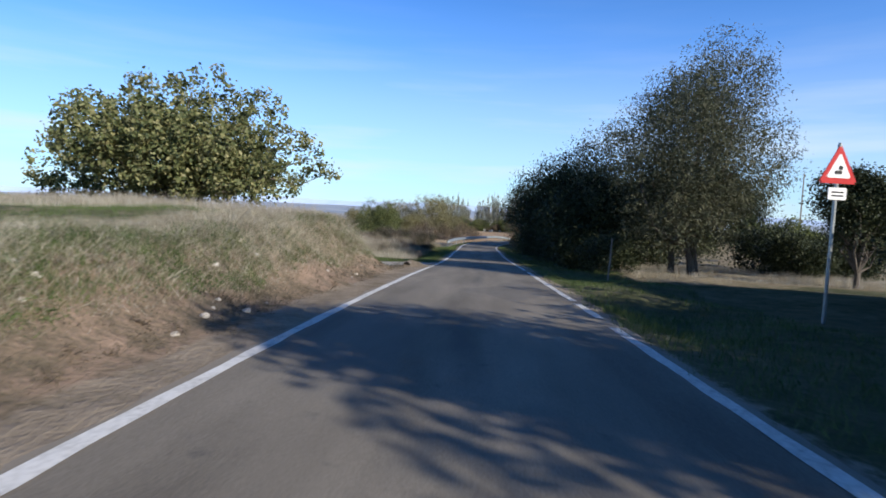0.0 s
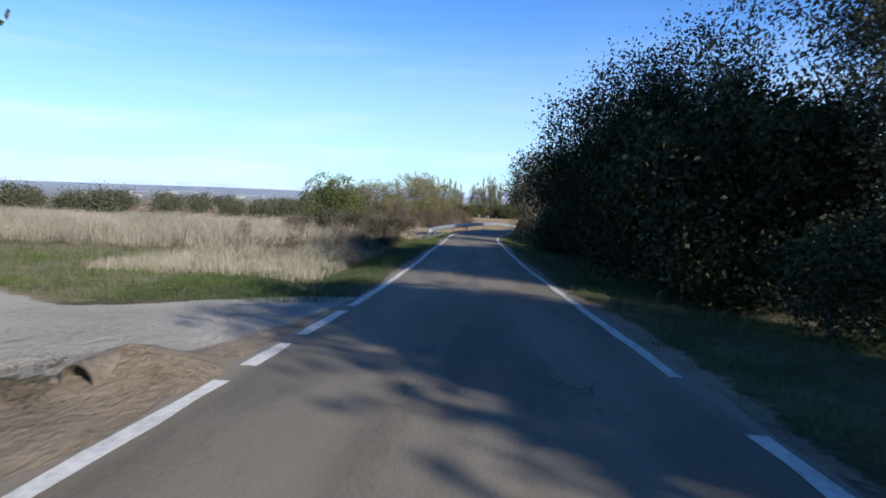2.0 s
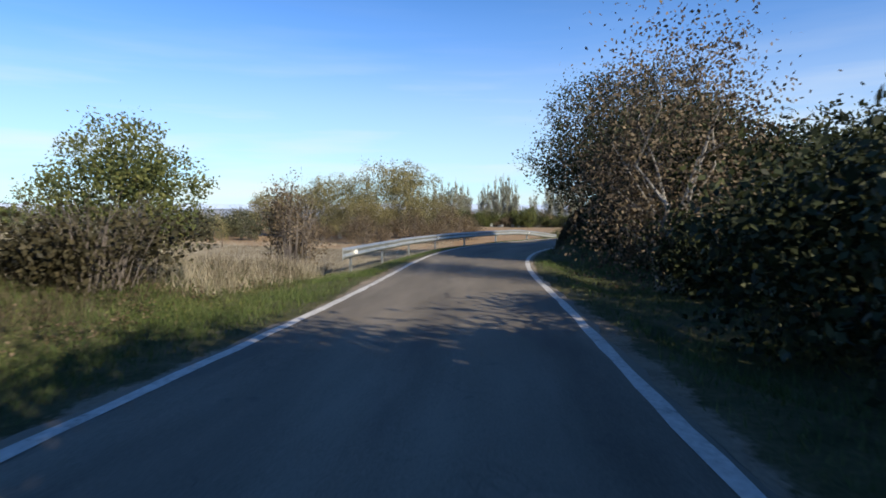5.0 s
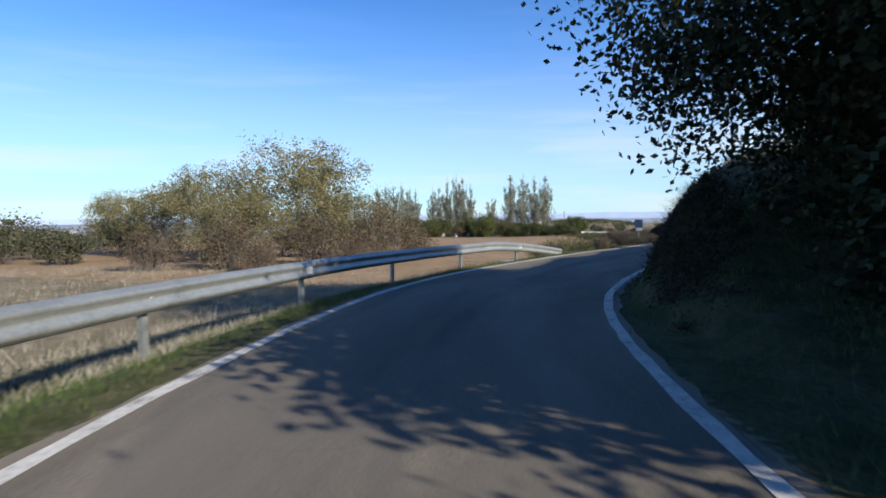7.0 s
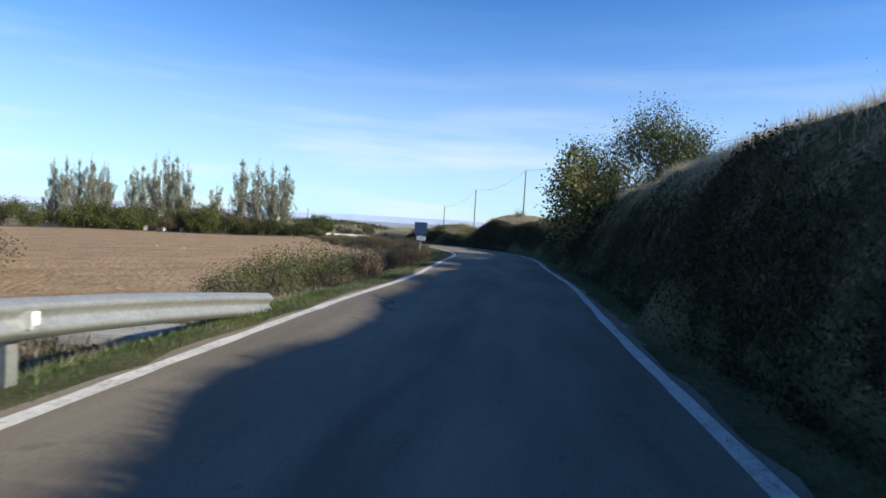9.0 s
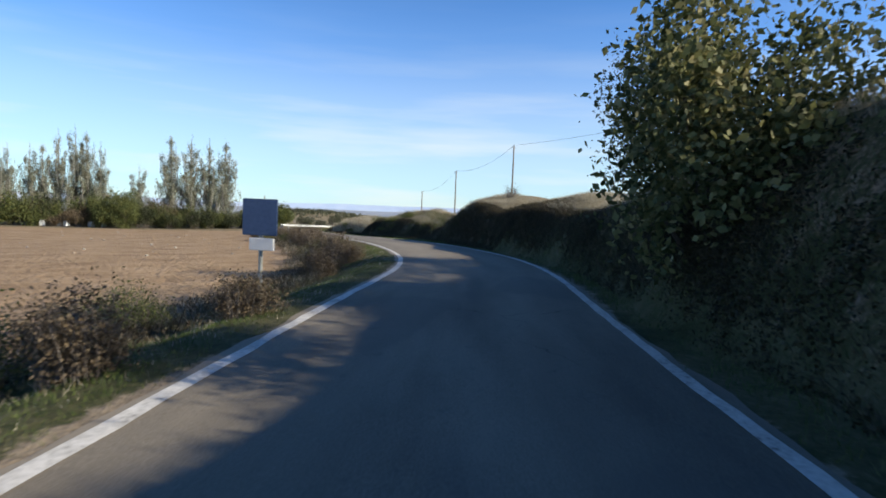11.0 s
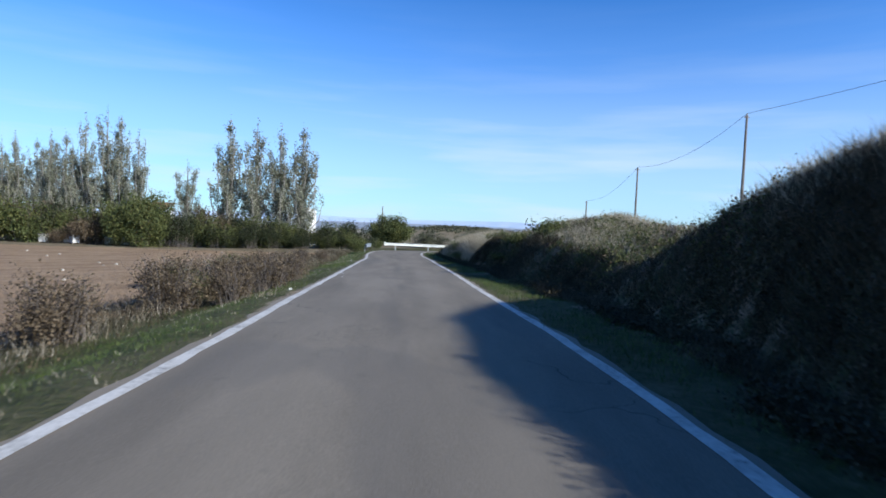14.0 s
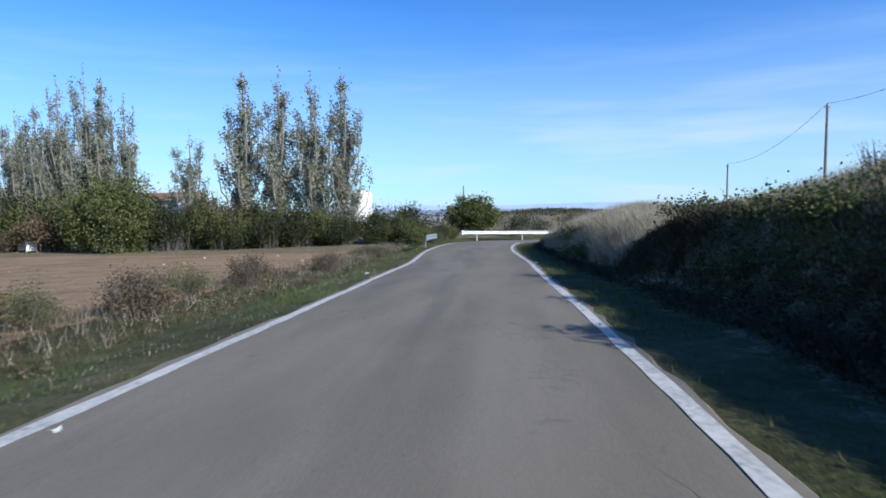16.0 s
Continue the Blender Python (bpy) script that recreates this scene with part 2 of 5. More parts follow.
def asphalt_material():
    """Old lane asphalt: stone grain, wheel tracks, oil streak, tar patches and cracks; UV is metres across and along."""
    k = Net("asphalt", 0.88, 0.3)
    uv, ob = k.coord(uv=True), k.coord()
    grain, broad = k.noise(ob, 55, 3, 0.7), k.noise(k.coord((1, 0.16, 1), True), 1.1, 5, 0.6)
    col = k.ramp(k.math("ADD", k.math("MULTIPLY", grain, 0.45), k.math("MULTIPLY", broad, 0.55)), [(0.112, 0.096, 0.075), (0.174, 0.15, 0.117), (0.244, 0.212, 0.168)], 0.38, 0.62)
    sx = k.n.new("ShaderNodeSeparateXYZ")
    k.l.new(uv, sx.inputs[0])
    u = k.math("ADD", sx.outputs[0], k.math("MULTIPLY", k.math("SUBTRACT", k.noise(k.coord((0, 0.2, 0), True), 1.0, 2), 0.5), 0.9))
    lane = k.step(k.math("ABSOLUTE", k.math("SUBTRACT", k.math("ABSOLUTE", u), 0.85)), 0.55, 0.1)
    col = k.mix(k.math("MULTIPLY", lane, 0.3), col, (0.236, 0.204, 0.16))
    streak = k.math("MULTIPLY", k.step(k.math("ABSOLUTE", u), 0.28, 0.02), k.step(k.noise(k.coord((1, 0.12, 1), True), 1.4, 3), 0.42, 0.66))
    col = k.mix(k.math("MULTIPLY", streak, 0.55), col, (0.075, 0.07, 0.066))
    patch = k.step(k.noise(k.coord((1, 0.35, 1), True), 0.42, 2, 0.4), 0.6, 0.63)
    col = k.mix(k.math("MULTIPLY", patch, 0.35), col, (0.09, 0.086, 0.082))
    stain = k.step(k.noise(ob, 2.6, 4, 0.65), 0.64, 0.74)
    col = k.mix(k.math("MULTIPLY", stain, 0.4), col, (0.06, 0.057, 0.054))
    dust = k.step(k.math("ABSOLUTE", k.math("ADD", sx.outputs[0], k.math("MULTIPLY", k.math("SUBTRACT", broad, 0.5), 0.5))), 1.7, 2.1)
    col = k.mix(k.math("MULTIPLY", dust, 0.5), col, (0.3, 0.255, 0.2))
    # the colour turns paler between 135 and 155 m along the road
    col = k.mix(k.math("MULTIPLY", k.step(sx.outputs[1], 135, 155), 0.2), col, (0.34, 0.3, 0.24))
    wob = k.n.new("ShaderNodeVectorMath")
    wob.operation = "MULTIPLY_ADD"
    nz = k.n.new("ShaderNodeTexNoise")
    k.l.new(ob, nz.inputs["Vector"])
    nz.inputs["Scale"].default_value = 1.8
    k.l.new(nz.outputs["Color"], wob.inputs[0])
    wob.inputs[1].default_value = (0.9, 0.9, 0.0)
    k.l.new(ob, wob.inputs[2])
    where = k.step(k.noise(k.coord((1, 0.4, 1), True), 0.3, 3), 0.56, 0.64)
    crack = k.math("MULTIPLY", k.step(k.cells(wob.outputs[0], 0.45), 0.006, 0.002), where)
    fine = k.math("MULTIPLY", k.step(k.cells(wob.outputs[0], 4.5), 0.07, 0.02), k.step(k.noise(k.coord((1, 0.4, 1), True), 0.62, 2), 0.6, 0.68))
    cr = k.math("MAXIMUM", crack, k.math("MULTIPLY", fine, 0.3))
    col = k.mix(k.math("MULTIPLY", cr, 0.6), col, (0.03, 0.028, 0.026))
    return k.done(col, k.math("SUBTRACT", k.math("MULTIPLY", grain, 0.5), cr), 0.35, 0.012)


def ground_material():
    """The land's covers, blended by two colour layers: dry grass, bank, soil / gravel, far plain in painted haze tones,
    dusty shoulder.
    """
    k = Net("land", 0.95, 0.15)
    ob = k.coord()
    big, mid, fine = k.noise(ob, 0.45, 5), k.noise(ob, 2.3, 5, 0.65), k.noise(ob, 16, 4, 0.7)
    tex = k.math("ADD", k.math("MULTIPLY", big, 0.35), k.math("ADD", k.math("MULTIPLY", mid, 0.35), k.math("MULTIPLY", fine, 0.3)))
    lay = []
    for nm in ("cover", "cover_two"):
        at = k.n.new("ShaderNodeAttribute")
        at.attribute_name = nm
        sp = k.n.new("ShaderNodeSeparateColor")
        k.l.new(at.outputs["Color"], sp.inputs[0])
        lay += [sp.outputs[0], sp.outputs[1], sp.outputs[2]]
    wob = k.math("MULTIPLY", k.math("SUBTRACT", k.math("ADD", k.math("MULTIPLY", mid, 0.6), k.math("MULTIPLY", fine, 0.4)), 0.5), 1.3)
    f = [k.step(k.math("ADD", v, wob), 0.38, 0.62) for v in lay]
    col = k.ramp(tex, [(0.03, 0.036, 0.014), (0.062, 0.068, 0.028), (0.115, 0.105, 0.055), (0.19, 0.155, 0.1)], 0.36, 0.66)
    col = k.mix(f[0], col, k.ramp(tex, [(0.11, 0.09, 0.05), (0.22, 0.18, 0.115), (0.33, 0.27, 0.18)]))
    bank = k.ramp(tex, [(0.075, 0.062, 0.038), (0.16, 0.125, 0.085), (0.29, 0.205, 0.145), (0.36, 0.26, 0.185)], 0.36, 0.66)
    col = k.mix(f[1], col, bank)
    wv = k.n.new("ShaderNodeTexWave")
    mp = k.n.new("ShaderNodeMapping")
    mp.inputs["Rotation"].default_value = (0, 0, radians(62))
    k.l.new(ob, mp.inputs["Vector"])
    k.l.new(mp.outputs["Vector"], wv.inputs["Vector"])
    wv.inputs["Scale"].default_value, wv.inputs["Distortion"].default_value, wv.inputs["Detail"].default_value = 0.17, 7.0, 4
    furrow = wv.outputs["Fac"]
    clod = k.cells(ob, 5.0, "F1")
    st = k.math("ADD", k.math("MULTIPLY", tex, 0.95), k.math("MULTIPLY", furrow, 0.05))
    soil = k.ramp(st, [(0.2, 0.13, 0.076), (0.335, 0.23, 0.138), (0.455, 0.325, 0.205)], 0.34, 0.66)
    col = k.mix(f[2], col, soil)
    grav = k.ramp(k.math("ADD", k.math("MULTIPLY", fine, 0.6), k.math("MULTIPLY", big, 0.4)), [(0.24, 0.215, 0.18), (0.38, 0.35, 0.3), (0.5, 0.465, 0.41)])
    col = k.mix(f[3], col, grav)
    shoulder = k.ramp(tex, [(0.13, 0.105, 0.07), (0.25, 0.2, 0.145), (0.35, 0.285, 0.21)], 0.36, 0.64)
    col = k.mix(f[5], col, shoulder)
    # distance haze is painted into the plain's blue-grey colours
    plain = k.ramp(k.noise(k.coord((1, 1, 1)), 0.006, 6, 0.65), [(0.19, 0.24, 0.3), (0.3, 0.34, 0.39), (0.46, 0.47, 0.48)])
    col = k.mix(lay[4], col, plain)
    hgt = k.math("ADD", k.math("ADD", k.math("MULTIPLY", fine, 0.5), mid), k.math("MULTIPLY", f[2], k.math("ADD", k.math("MULTIPLY", furrow, 0.3), k.math("MULTIPLY", clod, -0.9))))
    return k.done(col, hgt, 0.9, 0.07)


M_ASPHALT, M_LAND = asphalt_material(), ground_material()


# ---- mesh helpers ----
def mesh_from(name, verts, faces, mats=(), index=None, smooth=False):
    """A mesh from an (n,3) array and an (m,k) array of equal-sided faces."""
    verts, faces = np.asarray(verts, np.float32), np.asarray(faces, np.int32)
    me = bpy.data.meshes.new(name)
    k = faces.shape[1]
    me.vertices.add(len(verts))
    me.vertices.foreach_set("co", verts.ravel())
    me.loops.add(faces.size)
    me.loops.foreach_set("vertex_index", faces.ravel())
    me.polygons.add(len(faces))
    me.polygons.foreach_set("loop_start", np.arange(0, faces.size, k, dtype=np.int32))
    me.polygons.foreach_set("loop_total", np.full(len(faces), k, np.int32))
    for m in mats:
        me.materials.append(m)
    if index is not None:
        me.polygons.foreach_set("material_index", np.asarray(index, np.int32))
    me.polygons.foreach_set("use_smooth", np.full(len(faces), smooth))
    me.update(calc_edges=True)
    me.validate()
    return me


def part(name, data, mat, parent, label=""):
    """A bmesh or a mesh as one object under its thing."""
    if isinstance(data, bmesh.types.BMesh):
        me = bpy.data.meshes.new(name)
        data.to_mesh(me)
        data.free()
    else:
        me = data
    if mat and not me.materials:
        me.materials.append(mat)
    ob = new(name, me)
    ob.parent = parent
    return tagged(ob, label)


def thing(name, label, category, m=None, group="", kind=""):
    ob = new(name)
    if m is not None:
        ob.matrix_basis = m
    return tagged(ob, label, category, group, kind)


def box(bm, cx, cy, cz, sx, sy, sz, bevel=0.0, m=None):
    r = bmesh.ops.create_cube(bm, size=1, matrix=(m or Matrix()) @ Matrix.LocRotScale((cx, cy, cz), None, (sx, sy, sz)))
    if bevel:
        es = {e for v in r["verts"] for e in v.link_edges}
        bmesh.ops.bevel(bm, geom=list(es), offset=bevel, segments=2, affect="EDGES")


def tube(bm, pts, radii, n=8):
    """A tapered tube along points."""
    rings = []
    for i, p in enumerate(pts):
        a = Vector(pts[min(i + 1, len(pts) - 1)]) - Vector(pts[max(i - 1, 0)])
        q = a.to_track_quat("Z", "Y").to_matrix()
        rings.append([bm.verts.new(Vector(p) + q @ Vector((radii[i] * math.cos(2 * math.pi * k / n), radii[i] * math.sin(2 * math.pi * k / n), 0))) for k in range(n)])
    for a, b in zip(rings, rings[1:]):
        for k in range(n):
            bm.faces.new((a[k], a[(k + 1) % n], b[(k + 1) % n], b[k]))
    bm.faces.new(list(reversed(rings[0])))
    bm.faces.new(rings[-1])


# ---- the road's line and the lie of the land ----
CENTRE = [(-2.61, -40.00), (-2.27, -35.01), (-1.93, -30.02), (-1.59, -25.03), (-1.25, -20.05), (-0.92, -15.06), (-0.59, -10.07), (-0.27, -5.08), (0.03, -0.09), (0.35, 4.90), (0.75, 9.88), (1.14, 14.87), (1.58, 19.85), (2.03, 24.83), (2.42, 29.81), (2.77, 34.80), (3.13, 39.79), (3.48, 44.77), (3.87, 49.76), (4.31, 54.74), (4.66, 59.73), (5.12, 64.70), (5.92, 69.63), (7.32, 74.42), (9.62, 78.84), (12.52, 82.91), (15.54, 86.90), (18.61, 90.81), (21.42, 94.93), (24.28, 99.04), (27.16, 103.11), (29.55, 107.48), (31.30, 112.16), (32.71, 116.96), (33.81, 121.85), (34.72, 126.77), (35.67, 131.68), (36.62, 136.59), (37.55, 141.50), (38.45, 146.42), (39.42, 151.32),
          (40.6, 159.2), (42.3, 166), (44.4, 171), (47.8, 174.2), (53, 176.2), (61, 177.4), (74, 178), (92, 178.6)]
ROAD_Z = [(-40.0, 0.88), (-30.0, 0.34), (-20.0, -0.20), (-10.1, -0.71), (-0.1, -1.22), (9.9, -1.74), (19.9, -2.32), (29.8, -2.97), (39.8, -3.54), (49.8, -4.06), (59.7, -4.48), (69.6, -4.74), (78.8, -4.93), (86.9, -5.03), (94.9, -5.23), (103.1, -5.43), (112.2, -5.62), (121.9, -5.88), (131.7, -6.27), (141.5, -6.69), (151.3, -7.05), (160, -7.28), (168, -7.5), (173, -7.8), (177, -8.05), (180, -8.1)]


def smooth_line(pts, step):
    """A Catmull-Rom line through the points, at about equal steps."""
    p = np.array(pts, float)
    p = np.vstack([2 * p[0] - p[1], p, 2 * p[-1] - p[-2]])
    out = []
    for a, b, c, d in zip(p, p[1:], p[2:], p[3:]):
        for u in np.linspace(0, 1, 24, endpoint=False):
            out.append(0.5 * (2 * b + (c - a) * u + (2 * a - 5 * b + 4 * c - d) * u * u + (3 * b - a - 3 * c + d) * u ** 3))
    out = np.array(out + [p[-2]])
    s = np.r_[0, np.cumsum(np.linalg.norm(np.diff(out, axis=0), axis=1))]
    t = np.arange(0, s[-1], step)
    return np.stack([np.interp(t, s, out[:, 0]), np.interp(t, s, out[:, 1])], 1)


LINE = smooth_line(CENTRE, 0.5)
for _ in range(12):
    LINE[1:-1] = (LINE[:-2] + 2 * LINE[1:-1] + LINE[2:]) / 4
TAN = np.gradient(LINE, axis=0)
TAN /= np.linalg.norm(TAN, axis=1)[:, None]
RIGHT = np.stack([TAN[:, 1], -TAN[:, 0]], 1)
LZ = np.interp(LINE[:, 1], *zip(*ROAD_Z))
for _ in range(30):
    LZ[1:-1] = (LZ[:-2] + 2 * LZ[1:-1] + LZ[2:]) / 4
HALF = 1.88
WIDEN = np.interp(LINE[:, 1], [-5, 0, 6, 11, 17, 22, 28, 33, 39, 44, 50, 55, 61, 66, 72, 77, 81, 86, 90, 95, 99, 104, 108, 114, 119, 124, 130, 135, 141, 146, 151], [0.22, 0.23, 0.22, 0.17, 0.09, 0.03, -0.02, -0.03, -0.05, 0.04, 0.04, 0.03, 0.01, 0.05, 0.17, 0.29, 0.25, 0.17, 0.11, 0.10, 0.12, 0.13, 0.17, 0.18, 0.17, 0.17, 0.16, 0.21, 0.24, 0.20, 0.16])


def locate(x, y):
    """Nearest sample of the road's line and the offset from it, right positive."""
    p = np.stack([np.ravel(x), np.ravel(y)], 1)
    near, off = np.empty(len(p), int), np.empty(len(p))
    for a in range(0, len(p), 20000):
        q = p[a:a + 20000]
        dd = ((q[:, None] - LINE[None, ::2]) ** 2).sum(-1)
        k = dd.argmin(1) * 2
        for _ in range(1):
            cand = np.clip(k[:, None] + np.array([-1, 0, 1]), 0, len(LINE) - 1)
            dc = ((q[:, None] - LINE[cand]) ** 2).sum(-1)
            k = cand[np.arange(len(q)), dc.argmin(1)]
        near[a:a + 20000] = k
        v = q - LINE[k]
        side = (v * RIGHT[k]).sum(1)
        off[a:a + 20000] = np.sign(side) * np.sqrt((v ** 2).sum(1))
    return near, off


def sstep(a, b, v):
    t = np.clip((v - a) / (b - a), 0, 1)
    return t * t * (3 - 2 * t)


def wave(x, y, s, seed=0.0):
    """Cheap smooth unevenness, about -1 to 1."""
    return (np.sin(x / s + 1.3 * np.sin(y / s * 0.7 + seed)) + np.sin(y / s * 1.13 + 1.7 * np.sin(x / s * 0.6 + 2 * seed) + seed)) / 2


LEFT_Z = [(-60, -0.4), (8, -0.58), (20, -0.58), (40, -0.55)]
FIELD_Z = [(-60, -2.5), (22, -2.62), (30, -3.0), (36, -3.28), (50, -3.5), (57, -3.75), (61, -4.45), (66, -5.1), (80, -5.65), (100, -5.95), (130, -6.6), (150, -7.1), (170, -7.6), (200, -8.0)]
BANK_H = [(-60, -0.15), (67, -0.1), (71, 0.5), (74, 1.7), (78, 3.1), (84, 3.5), (92, 3.5), (97, 3.05), (104, 2.2), (108, 2.05), (112, 2.2), (117, 2.5), (121, 2.6), (123.5, 2.2), (126.5, 1.65), (132, 1.75), (136, 2.1), (141, 1.9), (144, 1.7), (147, 1.4), (153, 1.65), (158, 1.6), (162, 1.1), (170, 0.5), (176, 0.0)]


def land(x, y):
    x, y = np.asarray(x, float), np.asarray(y, float)
    shape = x.shape
    x, y = x.ravel(), y.ravel()
    k, d = locate(x, y)
    zr, yc = LZ[k], LINE[k, 1]
    # left of the road
    bank_end = 21.3 + 0.72 * np.clip(-x - 2.3, 0, 14)
    top = np.interp(y, *zip(*LEFT_Z)) + 0.12 * wave(x, y, 2.1) + 0.06 * wave(x, y, 0.7, 2)
    fld = np.interp(y, *zip(*FIELD_Z)) + 0.1 * wave(x, y, 5.0, 1)
    cut = np.clip((-d - 3.0 + 0.25 * wave(x, y, 1.1, 3)) / 2.2, 0, 1)
    cut = cut * cut * (3 - 2 * cut) * 0.6 + cut * 0.4
    hi = zr - 0.03 + (top - zr) * cut
    lo = zr - 0.03 + (fld - zr) * sstep(2.3, 6.5, -d)
    lo = lo - 0.18 * np.exp(-((-d - 3.9) / 0.8) ** 2) * (yc > 30)
    away = np.clip(-x - 20, 0, 60)
    w = np.where(away > 0, sstep(-1.2 - 0.35 * away, 1.2 + 0.35 * away, bank_end - y + 0.12 * away * wave(x, y, 11.0, 6)), sstep(-1.2, 1.2, bank_end - y))
    zl = hi * w + lo * (1 - w) + 0.3 * np.exp(-((x + 0.86) / 0.5) ** 2 - ((y - 22.72) / 0.34) ** 2)      # earth heaped on the culvert
    # right of the road
    hb = np.interp(yc, *zip(*BANK_H))
    run = d - np.interp(yc, [70, 112, 118, 128, 160], [2.8, 2.9, 3.75, 4.0, 3.9]) + 0.25 * wave(x, y, 1.3, 5) + 0.4 * wave(x, y, 2.3, 7) * sstep(98, 108, yc)
    hb = hb * (1 + 0.13 * wave(x, y, 2.9, 9) * sstep(98, 108, yc))
    wide = np.maximum(hb, 0.5)
    face = np.clip(run / (0.44 * wide), 0, 1)
    steep = 0.84 * face * (1.5 - 0.5 * face) + 0.16 * np.clip((run - 0.4 * wide) / (0.7 * wide), 0, 1)
    gentle = 0.52 * np.clip(run / 0.9, 0, 1) ** 0.8 + 0.48 * np.clip((run - 0.7) / 3.0, 0, 1)
    steep = steep + (gentle - steep) * (sstep(123, 128, yc) * (1 - 0.4 * sstep(131, 135, yc)))
    zr_ = zr - 0.04 + hb * steep + np.where(hb > 0.3, 0.02, 0.0) * np.clip(d - 5.5, 0, 60) + 0.14 * wave(x, y, 1.7, 4) * steep + 0.08 * sstep(2.2, 4, d) * wave(x, y, 0.8, 1)
    u = y + 0.45 * (x - 12)
    plateau = np.interp(u, *zip(*ROAD_Z)) - 0.1 + 2.2 * sstep(72, 92, u) + 0.6 * np.exp(-((u - 92) / 14) ** 2) + 0.25 * wave(x, y, 6, 2)
    zr_ = zr_ + (plateau - zr_) * sstep(8.0, 17, d)
    z = np.where(d < 0, zl, zr_)
    # under the carriageway
    z = np.where(np.abs(d) < 2.3, zr - 0.1 + 0.066 * sstep(1.35, 1.75, np.abs(d)), z)
    # away from the road the land sinks towards the far plain
    r = np.hypot(x - 20, y - 80)
    far = -8 - 14 * sstep(110, 420, r) - 24 * sstep(300, 1800, r) + 1.6 * wave(x, y, 60, 2) * sstep(120, 300, r) + 5 * wave(x, y, 310, 1) * sstep(500, 1500, r)
    far = far + 13.5 * np.exp(-(((x - 145) / 80) ** 2 + ((y - 475) / 70) ** 2)) + 2 * np.exp(-(((x - 330) / 120) ** 2 + ((y - 380) / 90) ** 2))
    z = z + (far - z) * sstep(100, 240, r)
    return z.reshape(shape)


def axis(lo, hi, step, far):
    mid = list(np.arange(lo, hi + 1e-6, step))
    a, s = [], step
    v = hi
    while v < far:
        s *= 1.16
        v += s
        a.append(v)
    b, s, v = [], step, lo
    while v > -far:
        s *= 1.16
        v -= s
        b.append(v)
    return np.array(b[::-1] + mid + a)


GX, GY = axis(-26, 60, 0.34, 4400), axis(-8, 180, 0.34, 4400)
gx, gy = np.meshgrid(GX, GY)
gz = land(gx, gy)
nx, ny = len(GX), len(GY)
idx = np.arange(nx * ny).reshape(ny, nx)
quads = np.stack([idx[:-1, :-1], idx[:-1, 1:], idx[1:, 1:], idx[1:, :-1]], -1).reshape(-1, 4)
vx, vy = gx.ravel(), gy.ravel()
ck, cd = locate(vx, vy)
cyc = LINE[ck, 1]
edge = 0.5 * wave(vx, vy, 1.5)
soft = lambda v, w=0.5: np.clip(0.5 + v / w, 0, 1)                               # above 0: covered
cover, cover_two = np.zeros((len(vx), 4), np.float32), np.zeros((len(vx), 4), np.float32)
cover[:, 3] = cover_two[:, 3] = 1
limit = vy + sstep(14, 34, np.abs(cd)) * (9 * wave(vx, vy, 17.0, 3) + 5 * wave(vx, vy, 6.5, 5))      # the green land's ragged far edge
cover[:, 0] = np.maximum(soft(-6.0 + edge - cd, 2.5) * np.where(limit < 26, 0.45, 1.0), soft(cd - 6 + edge, 2.0) * sstep(19, 25, limit + edge))
cover[:, 1] = np.maximum(soft(-2.5 - cd) * soft(cd + 5.2 - edge, 1.5) * soft(22.0 - cyc, 1.5), soft(cd - 3.0, 0.8) * soft(5.7 + edge - cd, 1.0) * soft(cyc - 72, 3.0) * 0.45)
cover[:, 2] = soft(-5.4 + 0.6 * edge - cd, 0.8) * (cyc > 78) * soft(vy - 84 + 0.35 * vx, 2.0) * soft(163 + edge - vy, 1.5) * (vx > -60)
track_y = 25.0 + 0.55 * np.clip(-vx - 4, 0, 40)
cover_two[:, 0] = soft(-1.9 - cd) * soft(1.9 + 0.5 * edge + 1.2 * sstep(-4, 0, vx) - np.abs(vy - track_y), 0.7) * (vx < 1.5) * (vx > -22)
# weight of the painted haze, growing with distance
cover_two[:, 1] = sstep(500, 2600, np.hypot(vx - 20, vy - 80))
cover_two[:, 2] = soft(2.32 - 0.2 * sstep(22, 30, vy) + 0.65 * (1 - sstep(20, 26, vy)) * (cd < 0) + 0.2 * wave(vx, vy, 2.2, 1) - np.abs(cd), 0.5)
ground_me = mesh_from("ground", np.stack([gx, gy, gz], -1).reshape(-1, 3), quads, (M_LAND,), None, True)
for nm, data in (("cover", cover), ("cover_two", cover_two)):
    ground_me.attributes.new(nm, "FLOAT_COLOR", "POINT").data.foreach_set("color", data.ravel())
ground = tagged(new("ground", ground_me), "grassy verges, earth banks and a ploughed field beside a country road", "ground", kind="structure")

# distant hills round the horizon, with the haze painted into their blue
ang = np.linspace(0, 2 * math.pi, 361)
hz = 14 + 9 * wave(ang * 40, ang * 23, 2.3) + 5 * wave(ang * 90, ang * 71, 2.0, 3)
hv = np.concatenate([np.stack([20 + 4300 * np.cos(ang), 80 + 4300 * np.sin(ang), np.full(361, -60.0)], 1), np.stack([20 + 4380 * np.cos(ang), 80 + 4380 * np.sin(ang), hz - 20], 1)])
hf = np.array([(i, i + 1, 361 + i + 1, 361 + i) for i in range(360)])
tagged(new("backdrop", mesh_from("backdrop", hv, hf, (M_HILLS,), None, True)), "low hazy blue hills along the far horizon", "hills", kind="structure")


